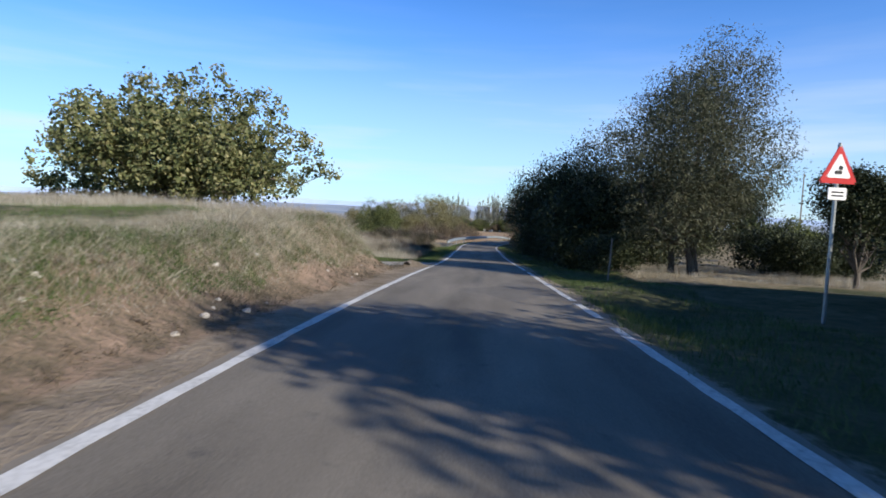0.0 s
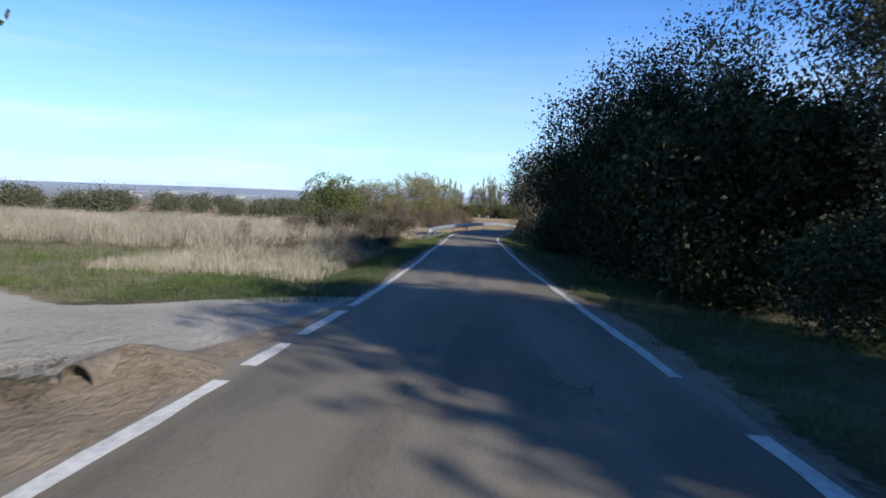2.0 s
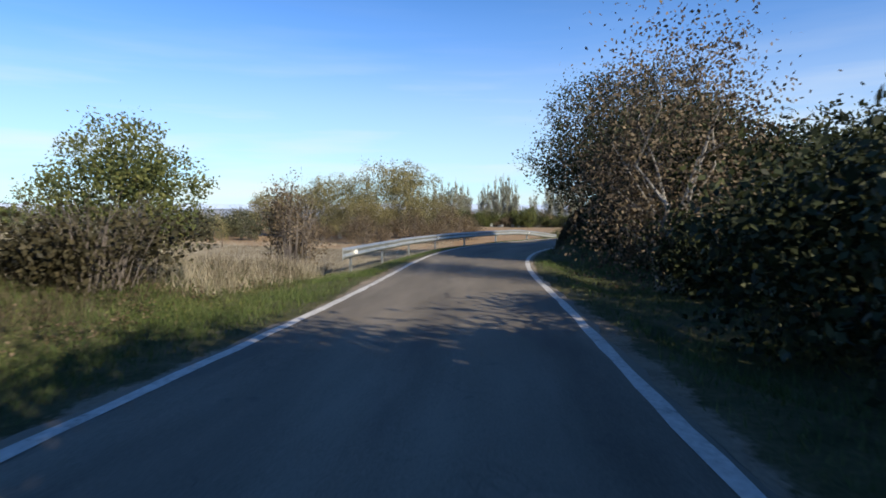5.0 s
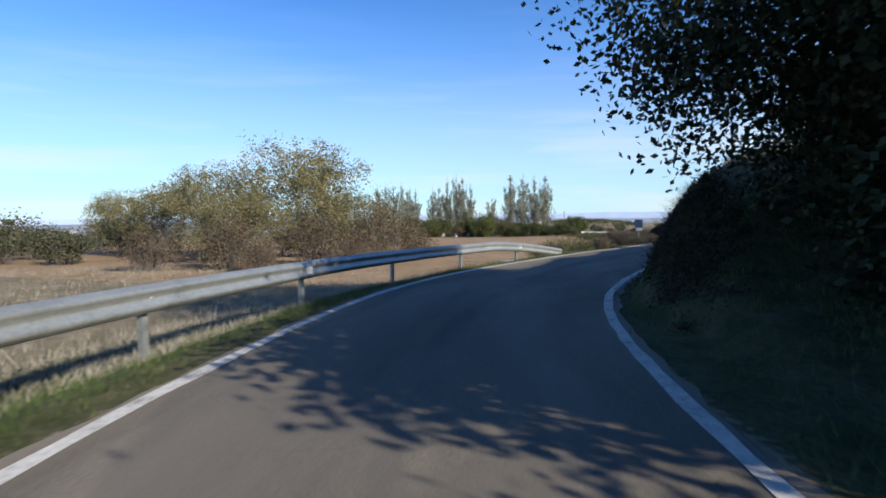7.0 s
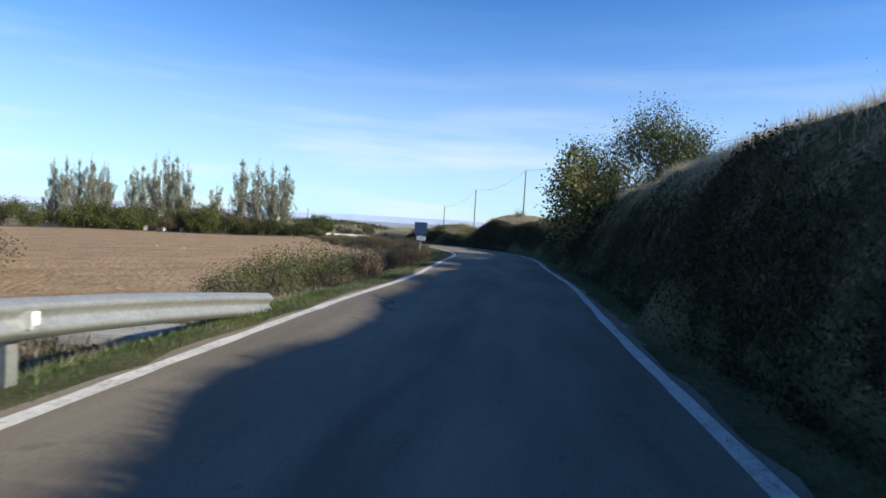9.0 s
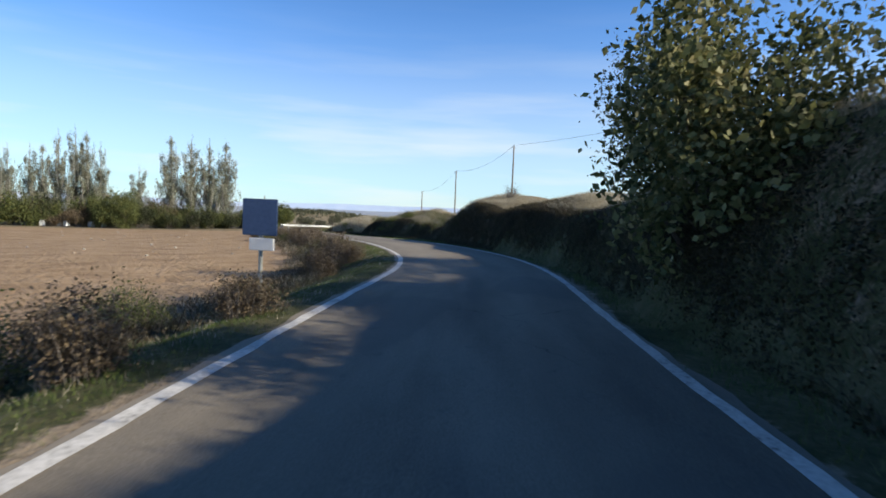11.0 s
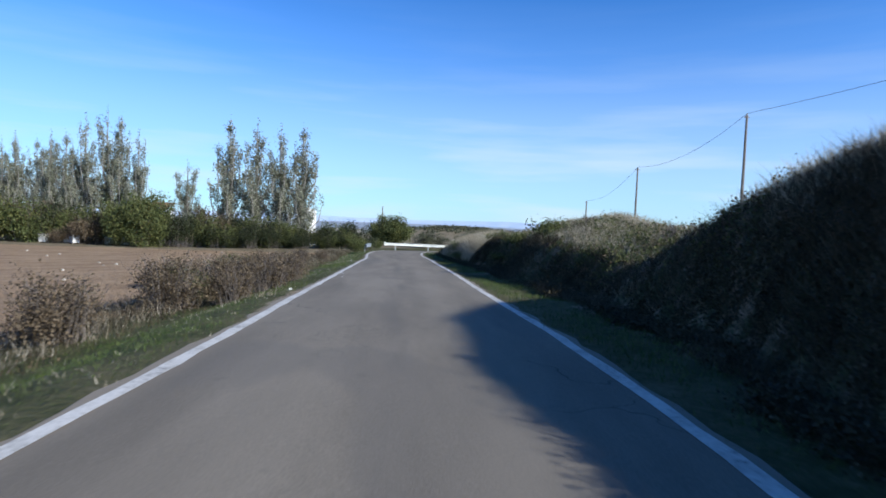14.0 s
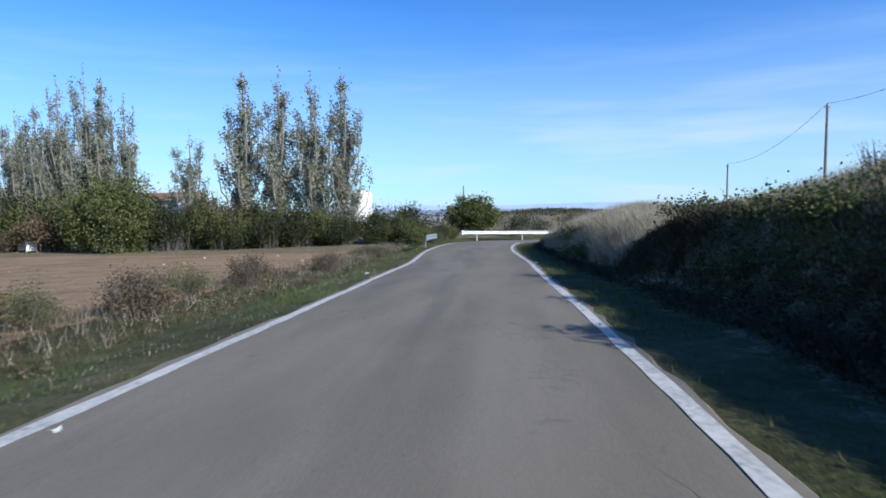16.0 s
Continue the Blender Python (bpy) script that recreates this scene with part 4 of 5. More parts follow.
# poplars and hedge beyond the ploughed field
def poplar(seed, h):
    """A slender tree of steep leaders, each feathered with short upright twigs."""
    rng = np.random.default_rng(seed)
    th = thing("poplar", "slender half-bare poplar behind the ploughed field", "tree", group="row of poplars")
    bm = bmesh.new()
    tube(bm, [(0, 0, -0.2), (0.05, 0, h * 0.4), (0, 0.05, h * 0.8), (0, 0, h)], [0.16, 0.11, 0.05, 0.01], 8)
    pts, lead = [], [(np.zeros(3), np.array([0.04, 0.03, h]), 0.25)]
    for k in range(12):
        a, z0 = k * 2.4 + rng.uniform(-0.3, 0.3), h * (0.05 + 0.4 * (k / 12) * rng.uniform(0.6, 1.2))
        o, z1 = h * rng.uniform(0.1, 0.155) * (1.1 - 0.3 * k / 11), h * (0.34 + 0.56 * k / 11 + rng.uniform(-0.05, 0.04))
        lead.append((np.array([0, 0, z0]), np.array([math.cos(a) * o * (1.25 - z1 / h * 0.7), math.sin(a) * o * (1.25 - z1 / h * 0.7), z1]), 0.05))
        mid = (lead[-1][0] + lead[-1][1]) / 2 + [math.cos(a) * o * 0.3, math.sin(a) * o * 0.3, -0.1]
        tube(bm, [lead[-1][0], mid, lead[-1][1]], [0.05, 0.035, 0.008], 5)
    for p, q, start in lead:
        for k in range(14):
            f = rng.uniform(start, 0.97)
            a, ln = rng.uniform(0, 6.28), h * rng.uniform(0.06, 0.14) * (1.15 - 0.55 * f)
            p0 = p + (q - p) * f
            p1 = p0 + [math.cos(a) * ln * 0.34, math.sin(a) * ln * 0.34, ln]
            tube(bm, [p0, (p0 + p1) / 2 + [math.cos(a) * ln * 0.06, math.sin(a) * ln * 0.06, 0], p1], [0.018, 0.012, 0.004], 4)
            m = int(64 * rng.uniform(0.4, 1.5) * (1.15 - 0.5 * f))
            u = rng.random((m, 1))
            pts.append(p0 + (p1 - p0) * u + rng.normal(size=(m, 3)) * [0.13, 0.13, 0.16])
        pts.append(q + rng.normal(size=(14, 3)) * [0.05, 0.05, 0.22])
    part("trunk", bm, M_PALEBARK, th)
    part("crown", leaves(np.concatenate(pts), 0.07, rng, M_POPLAR), M_POPLAR, th)
    return th


P1, P2, P3 = poplar(41, 11.3), poplar(42, 11.5), poplar(43, 11.2)
# x, y and the height of the tip
POPS = [(27.5, 171.8, 3.7), (29.8, 171.6, 3.4), (31.9, 171.5, 3.4), (33.9, 171.5, 3.5), (23.9, 172.0, -0.4), (19.9, 172.0, 2.0), (18.5, 172.2, 3.3), (17.4, 172.4, 3.6), (15.7, 172.4, 3.1), (14.1, 172.6, 1.6),
        (12.9, 172.6, 1.2), (9.8, 174.0, 1.2), (8.2, 173.6, 1.0), (2.4, 190, 2.2), (4.0, 189, 2.9), (5.7, 190, 2.6), (7.4, 189, 3.0), (9.2, 190, 2.3)]
for k, (x, y, top) in enumerate(POPS):
    th = (P1, P2, P3)[k % 3]
    g = gz_at(x, y)
    s = (top - g) / 11.3
    if k < 3:
        th.matrix_basis = pose(x, y, g)
    else:
        th = copy_thing(th, pose(x, y, g, 0, 0, 67 * k))
    w = (0.35 + 0.65 * s) * (1.3 if k < 5 else 1.0)
    th.scale = (w, w, s)
hb = shrub("hedge_bush", "dense green hedge bush under the poplars", 26.9, 168.6, 1.9, 3.0, M_OLIVE, 3800, 0.065, 44, stems=40, group="hedge under the poplars", clump=0.2)
again(hb, [(29.4, 169.4, 0.95), (31.8, 169.8, 0.9), (34.0, 170.0, 0.7), (36.4, 168.4, 0.5), (38.4, 168.0, 0.6), (14.5, 167.5, 0.9), (11.5, 168.0, 1.1), (8.4, 168.6, 1.2), (5.2, 169.0, 1.1), (33.2, 171.6, 0.9),
           (1.5, 170, 1.3), (-2.5, 172, 1.4), (-7, 174, 1.5), (-12, 177, 1.5), (39.8, 172.0, 0.5), (41.8, 176.5, 0.4), (37.6, 178.0, 0.7)], "hedge under the poplars")
hr = shrub("hedge_bush", "russet autumn bush under the poplars", 17.4, 167.2, 1.7, 2.7, M_BROWN, 3000, 0.06, 45, stems=50, group="hedge under the poplars", clump=0.2)
again(hb, [(20.2, 168.6, 1.25), (25.6, 169.2, 1.1), (28.2, 168.6, 0.8), (30.6, 169.4, 1.15), (33.0, 169.6, 0.95), (35.6, 169.8, 0.7), (37.2, 170.2, 0.95), (10.0, 167.6, 1.0), (12.9, 167.8, 1.3), (16.0, 168.6, 1.2), (18.6, 169.2, 1.3), (6.8, 168.6, 1.3)], "hedge under the poplars")
again(hr, [(13.0, 169.0, 1.3), (26.2, 169.4, 1.3), (10.0, 170.4, 1.3), (6.8, 171.0, 1.4), (15.2, 166.8, 0.6)], "hedge under the poplars")
hd = shrub("hedge_bush", "dark green tangled bush under the poplars", 28.6, 169.8, 1.8, 2.8, M_DARK, 3600, 0.06, 53, stems=60, group="hedge under the poplars", clump=0.2)
again(hd, [(22.4, 168.0, 1.15), (23.8, 167.6, 1.0), (24.8, 168.4, 1.0), (27.0, 167.8, 0.75), (29.6, 168.0, 0.8), (31.4, 168.6, 0.9), (34.0, 168.6, 0.75), (36.2, 169.4, 0.8), (38.4, 170.4, 0.95), (40.4, 172.8, 0.5), (18.0, 167.6, 0.9), (9.2, 168.2, 1.1), (14.4, 168.4, 1.2), (20.8, 166.6, 0.7)], "hedge under the poplars")
tree("fig_tree", "round green fig tree in the field hedge", 21.6, 165.6, 2.5, 5.0, M_OLIVE, 6000, 0.085, 46, trunk_h=0.05, trunks=3, lump=11, clump=0.26, trunk_r=0.09)
tree("cypress", "clipped green conifer in the field hedge", 19.6, 166.0, 1.15, 4.7, M_OLIVE, 2600, 0.04, 47, trunk_h=0.04, lump=6, clump=0.16, trunk_r=0.07)
dk = tree("cypress", "dark slim cypress beyond the field", 2.0, 191.0, 0.7, 5.2, M_DARK, 1400, 0.07, 48, trunk_h=0.04, lump=5, clump=0.2, trunk_r=0.08, group="cypresses beyond the field")
again(dk, [(3.3, 190.5, 0.85), (-2.0, 192.0, 0.8), (-4.5, 191.0, 0.7), (-9, 192, 0.75)], "cypresses beyond the field")
tree("pine", "rounded green pine beyond the far bend", 45.3, 190.0, 3.5, 4.0, M_OLIVE, 7600, 0.11, 49, trunk_h=0.06, lump=20, clump=0.22, inner=0.5)
hb2 = shrub("bush", "grey-green bush beyond the far bend", 47.6, 181.0, 1.5, 1.8, M_WILLOW, 1600, 0.06, 50, stems=60, group="bushes beyond the far bend", clump=0.2)
again(hb2, [(50.5, 182.0, 0.9), (53.5, 184.0, 1.0), (57, 183.0, 0.9), (40.6, 181.5, 0.4), (61, 186, 1.1), (38.6, 184.0, 0.5), (66, 188, 1.1), (52, 194, 1.2), (60, 200, 1.3)], "bushes beyond the far bend")

# shrubs on the field side verge of the last stretches
vs = shrub("shrub", "green-brown bramble on the field edge", 13.9, 93.2, 1.1, 1.0, M_OLIVE, 3400, 0.022, 51, stems=150, group="shrubs along the field edge", clump=0.13)
again(vs, [(15.6, 95.4, 1.05), (17.6, 98.0, 1.0), (19.4, 100.6, 0.7), (12.6, 91.2, 0.8), (21.6, 103.0, 0.5), (26.4, 112.8, 0.7), (27.9, 115.4, 0.7), (29.4, 133.6, 0.75), (30.8, 136.4, 0.8), (30.2, 129.6, 0.7), (31.2, 140.6, 0.65), (32.4, 143.8, 0.6)], "shrubs along the field edge")
dv = shrub("shrub", "dry brown shrub with seed heads on the field edge", 28.2, 118.0, 0.9, 1.05, M_BROWN, 3200, 0.024, 52, stems=100, group="dry shrubs along the field edge", clump=0.12)
again(dv, [(28.9, 121.4, 1.0), (29.4, 124.4, 0.95), (30.2, 128.0, 1.05), (30.7, 131.0, 1.1), (31.4, 134.6, 0.9), (31.8, 138.0, 0.95), (32.4, 141.4, 0.8), (33.2, 145.8, 0.7), (34.6, 150.5, 0.7), (29.2, 133.2, 0.8), (30.4, 139.8, 0.8),
           (16.4, 93.4, 0.7), (18.8, 96.6, 0.7), (20.6, 99.0, 0.6), (24.6, 107.2, 0.8), (25.4, 109.4, 1.0), (26.8, 110.6, 0.9), (27.4, 113.4, 1.0), (32.0, 130.0, 0.9), (31.4, 128.2, 0.8), (32.6, 133.0, 0.8)], "dry shrubs along the field edge")


# ---- grasses ----
def blades(name, label, n, ys, ds, height, mat, seed, width=0.0045, lean=0.35, rect=None, tuft=5, keep=None):
    """Loose grass blades on a stretch of verge, or in a rectangle of land."""
    rng = np.random.default_rng(seed)
    m = n // tuft
    if rect:
        x, y = rng.uniform(rect[0], rect[1], m), rng.uniform(rect[2], rect[3], m)
    else:
        k0, k1 = k_at(ys[0]), k_at(ys[1])
        k = rng.integers(k0, k1, m)
        d = rng.uniform(ds[0], ds[1], m)
        p = LINE[k] + RIGHT[k] * d[:, None] + TAN[k] * rng.uniform(-0.25, 0.25, (m, 1))
        x, y = p[:, 0], p[:, 1]
    dens = wave(x, y, 1.4, seed) * 0.5 + wave(x, y, 0.5, seed + 1) * 0.3
    ok = rng.random(m) < 0.62 + 0.5 * dens
    _, off = locate(x, y)
    ok &= np.abs(off) > 2.2 + 0.35 * rng.random(m)
    if keep is not None:
        ok &= keep(x, y, off)
    x, y, dens = x[ok], y[ok], dens[ok]
    x = np.repeat(x, tuft) + rng.normal(size=len(x) * tuft) * 0.09
    y = np.repeat(y, tuft) + rng.normal(size=len(y) * tuft) * 0.09
    h = rng.uniform(height[0], height[1], len(x)) * (1 + 0.5 * np.repeat(dens, tuft))
    z = land(x, y) - 0.02
    a = rng.uniform(0, 6.283, len(x))
    ln = rng.normal(size=(len(x), 2)) * lean * h[:, None]
    w = width * rng.uniform(0.6, 1.4, len(x))
    side = np.stack([np.cos(a), np.sin(a)], 1) * w[:, None]
    base = np.stack([x, y], 1)
    v = np.stack([np.column_stack([base - side * 1.15, z]), np.column_stack([base + side * 1.15, z]), np.column_stack([base + ln, z + h * 0.97])], 1).reshape(-1, 3)
    f = np.arange(len(v)).reshape(-1, 3)
    return tagged(new(name, mesh_from(name, v, f, (mat,))), label, "grass", kind="stuff")


off_track = lambda x, y, o: ~((np.abs(y - 25.0 - 0.55 * np.clip(-x - 4, 0, 40)) < 2.2) & (x > -22))


def weeds(name, label, n, ys, ds, size, mat, seed, leaf=0.022, per=42, keep=None):
    """Low leafy weeds in rounded clumps on a stretch of verge or bank."""
    rng = np.random.default_rng(seed)
    k = rng.integers(k_at(ys[0]), k_at(ys[1]), n)
    p = LINE[k] + RIGHT[k] * rng.uniform(ds[0], ds[1], (n, 1)) + TAN[k] * rng.uniform(-0.25, 0.25, (n, 1))
    _, off = locate(p[:, 0], p[:, 1])
    ok = np.abs(off) > 2.35
    if keep is not None:
        ok &= keep(p[:, 0], p[:, 1], off)
    ok &= rng.random(n) < 0.6 + 0.5 * wave(p[:, 0], p[:, 1], 1.3, seed)
    p = p[ok]
    r = rng.uniform(size[0], size[1], len(p))
    q = rng.normal(size=(len(p), per, 3)) * r[:, None, None] * [0.5, 0.5, 0.42]
    xy = (p[:, None] + q[:, :, :2]).reshape(-1, 2)
    z = land(xy[:, 0], xy[:, 1]) + np.abs(q[:, :, 2]).ravel()
    me = leaves(np.column_stack([xy, z]), leaf, rng, mat, name)
    return tagged(new(name, me), label, "weeds", kind="stuff")


blades("bank_grass", "dry straw grass covering the roadside bank", 150000, (0, 23), (-6.8, -3.7), (0.04, 0.17), M_STRAW, 61, keep=off_track, lean=0.8, width=0.0035)
blades("bank_grass", "bleached grass bent over the bank face", 80000, (0, 23), (-6.8, -4.0), (0.08, 0.32), M_PALE, 92, keep=off_track, lean=0.9, width=0.004)
blades("bank_hay", "weathered grey-brown grass on the roadside bank", 40000, (0, 23), (-6.2, -3.0), (0.04, 0.15), M_HAY, 76, keep=off_track, lean=0.8, width=0.0035)
weeds("bank_weeds", "low green weeds on the roadside bank", 1500, (0, 23), (-5.6, -3.7), (0.06, 0.2), M_GREEN, 75, keep=off_track, leaf=0.013, per=70)
weeds("bank_weeds", "withered brown weeds on the roadside bank", 420, (0, 23), (-5.6, -2.7), (0.06, 0.18), M_BROWN, 77, keep=off_track, leaf=0.011, per=60)
blades("bank_green", "thin green grass between the straw of the bank", 60000, (0, 23), (-6.6, -3.8), (0.05, 0.16), M_GREEN, 102, keep=off_track, lean=0.6)
blades("bank_top_grass", "green grass on top of the bank", 150000, None, None, (0.05, 0.17), M_GREEN, 62, rect=(-22, -3.5, 2, 30), keep=off_track)
blades("dry_grass", "pale dry grass under the fig tree", 45000, None, None, (0.15, 0.5), M_STRAW, 63, rect=(-22, -4, 17, 26.5), keep=off_track)
blades("verge_grass", "short green verge grass", 150000, (27.5, 62), (-6.5, -2.1), (0.04, 0.16), M_GREEN, 64, keep=off_track, width=0.004)
blades("verge_grass", "thin green grass under the guard rail", 80000, (60, 88), (-4.4, -2.1), (0.03, 0.11), M_GREEN, 93, width=0.004)
blades("rail_grass", "dry brown grass under the guard rail", 36000, (60, 88), (-6.0, -3.0), (0.04, 0.2), M_STRAW, 94, width=0.004)
blades("meadow_grass", "tall pale dry meadow grass", 150000, None, None, (0.3, 0.85), M_STRAW, 65, rect=(-32, -1.0, 39.5, 62), width=0.006, keep=lambda x, y, o: (o < -5.4 - 1.2 * (y < 43)) & off_track(x, y, o))
blades("meadow_green", "green grass between the track and the tall meadow", 60000, None, None, (0.05, 0.22), M_GREEN, 91, rect=(-26, -3.0, 27, 41), width=0.006, keep=lambda x, y, o: (o < -5) & off_track(x, y, o))
blades("meadow_hay", "withered brown stems in the meadow", 50000, None, None, (0.2, 0.7), M_HAY, 85, rect=(-30, -2.0, 38, 62), width=0.005, keep=lambda x, y, o: (o < -5.5) & off_track(x, y, o))
blades("mound_grass", "pale straw on a sunny mound beside the road", 26000, None, None, (0.15, 0.5), M_PALE, 96, rect=(-4.5, 1.0, 54.5, 62.5), keep=lambda x, y, o: o < -4)
blades("roadside_grass", "mixed dry grass near the brambles", 40000, (40, 64), (-8, -4.2), (0.12, 0.45), M_HAY, 66)
blades("roadside_grass", "pale dry weeds on the sunny verge", 60000, (32, 47), (-9.5, -3.9), (0.12, 0.42), M_STRAW, 103, keep=off_track)
weeds("verge_weeds", "dark green weeds and low brambles on the verge", 700, (37, 60), (-7, -3.0), (0.1, 0.36), M_OLIVE, 87, leaf=0.016, per=50)
weeds("verge_weeds", "brown weeds between the meadow and the verge", 500, (36, 64), (-7.5, -3.6), (0.1, 0.4), M_BROWN, 78)
blades("stubble", "short straw stubble in the field", 80000, None, None, (0.08, 0.3), M_STRAW, 67, rect=(-30, 5, 62, 96), keep=lambda x, y, o: o < -4)
blades("verge_grass", "short green verge grass", 230000, (84, 170), (-4.4, -2.1), (0.02, 0.075), M_GREEN, 68, width=0.0035)
blades("verge_hay", "dry blades among the verge grass", 14000, (84, 168), (-4.9, -2.3), (0.03, 0.1), M_STRAW, 79)
blades("field_edge_grass", "dry grass between the verge and the field", 13000, (80, 166), (-6.0, -4.2), (0.08, 0.32), M_STRAW, 69)
blades("field_edge_hay", "withered brown grass along the field edge", 40000, (80, 166), (-6.0, -4.0), (0.08, 0.35), M_HAY, 84)
weeds("field_edge_weeds", "withered weeds along the field edge", 900, (84, 164), (-6.2, -3.9), (0.1, 0.3), M_BROWN, 80)
blades("verge_grass", "green grass in the shade of the trees", 120000, (0, 74), (2.1, 6.5), (0.04, 0.18), M_GREEN, 70, width=0.005)
blades("orchard_grass", "dry grass under the trees", 70000, None, None, (0.12, 0.4), M_STRAW, 71, rect=(9, 36, 23, 46), keep=lambda x, y, o: o > 6)
blades("verge_grass", "green grass at the foot of the bank", 110000, (74, 170), (2.1, 4.2), (0.03, 0.12), M_GREEN, 72, width=0.005)
# bank faces get the low tones, so their shade is partly colour
blades("bank_hay", "weathered brown grass on the face of the cut bank, darkened as shaded", 100000, (72, 120), (2.9, 3.8), (0.08, 0.26), M_HAY, 73, lean=0.7, width=0.005)
blades("bank_hay", "weathered brown grass on the last bank, darkened as shaded", 80000, (120, 147), (3.7, 5.2), (0.08, 0.28), M_HAY, 88, lean=0.7, width=0.005)
weeds("bank_weeds", "weeds on the face of the high bank, coloured dark as in shade", 1500, (72, 98), (2.9, 3.9), (0.12, 0.36), M_SHADE_WEED, 86, leaf=0.028)
weeds("bank_weeds", "olive green brambles along the upper bank", 1300, (123, 147), (4.7, 7.4), (0.12, 0.36), M_OLIVE, 83, leaf=0.03)
weeds("bank_weeds", "brown dry brambles on the upper bank", 900, (123, 160), (4.6, 7.6), (0.12, 0.4), M_BROWN, 95, leaf=0.028)
weeds("bank_weeds", "weeds and brambles on the face of the cut bank, coloured dark as in shade", 3000, (71, 120), (2.8, 3.5), (0.12, 0.3), M_SHADE_WEED, 81, leaf=0.02, per=60)
weeds("bank_weeds", "weeds and brambles on the last bank, coloured dark as in shade", 2000, (118, 146), (3.6, 4.7), (0.12, 0.32), M_SHADE_WEED, 89, leaf=0.022, per=56)
# the brightened straw tone paints the sunlit rim of the crests
blades("bank_crest_grass", "dry grass along the crest of the high bank", 80000, (78, 101), (4.2, 7.0), (0.1, 0.34), M_PALE, 82)
blades("bank_crest_grass", "bleached grass along the crest of the bank, brightened as sunlit", 90000, (99, 111), (4.0, 6.6), (0.1, 0.32), M_PALE, 74, width=0.005)
blades("bank_crest_grass", "bleached grass over the shaded bank", 70000, (110, 123), (4.9, 7.4), (0.1, 0.34), M_PALE, 99, width=0.005)
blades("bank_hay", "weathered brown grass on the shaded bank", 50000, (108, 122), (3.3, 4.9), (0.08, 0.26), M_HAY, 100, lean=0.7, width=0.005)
weeds("bank_weeds", "dark brambles over the shaded bank", 1500, (108, 123), (3.2, 4.8), (0.12, 0.3), M_SHADE_WEED, 101, leaf=0.02, per=60)
blades("bank_crest_grass", "bleached grass on top of the last bank, brightened as sunlit", 150000, (122, 172), (5.2, 8.8), (0.1, 0.36), M_PALE, 90, width=0.005)
blades("bank_end_grass", "tall bleached straw on the sunny end of the bank", 70000, (146, 163), (3.9, 7.2), (0.2, 0.62), M_PALE, 97, width=0.006, lean=0.5)
weeds("bank_weeds", "dark weeds at the foot of the bank end", 700, (145, 166), (3.3, 4.1), (0.1, 0.28), M_SHADE_WEED, 98, leaf=0.022)


# ---- roadside furniture ----
PROFILE = [(0, 0.155), (0.012, 0.145), (0.055, 0.115), (0.075, 0.085), (0.06, 0.055), (0.02, 0.015), (0.02, -0.015), (0.06, -0.055), (0.075, -0.085), (0.055, -0.115), (0.012, -0.145), (0, -0.155)]


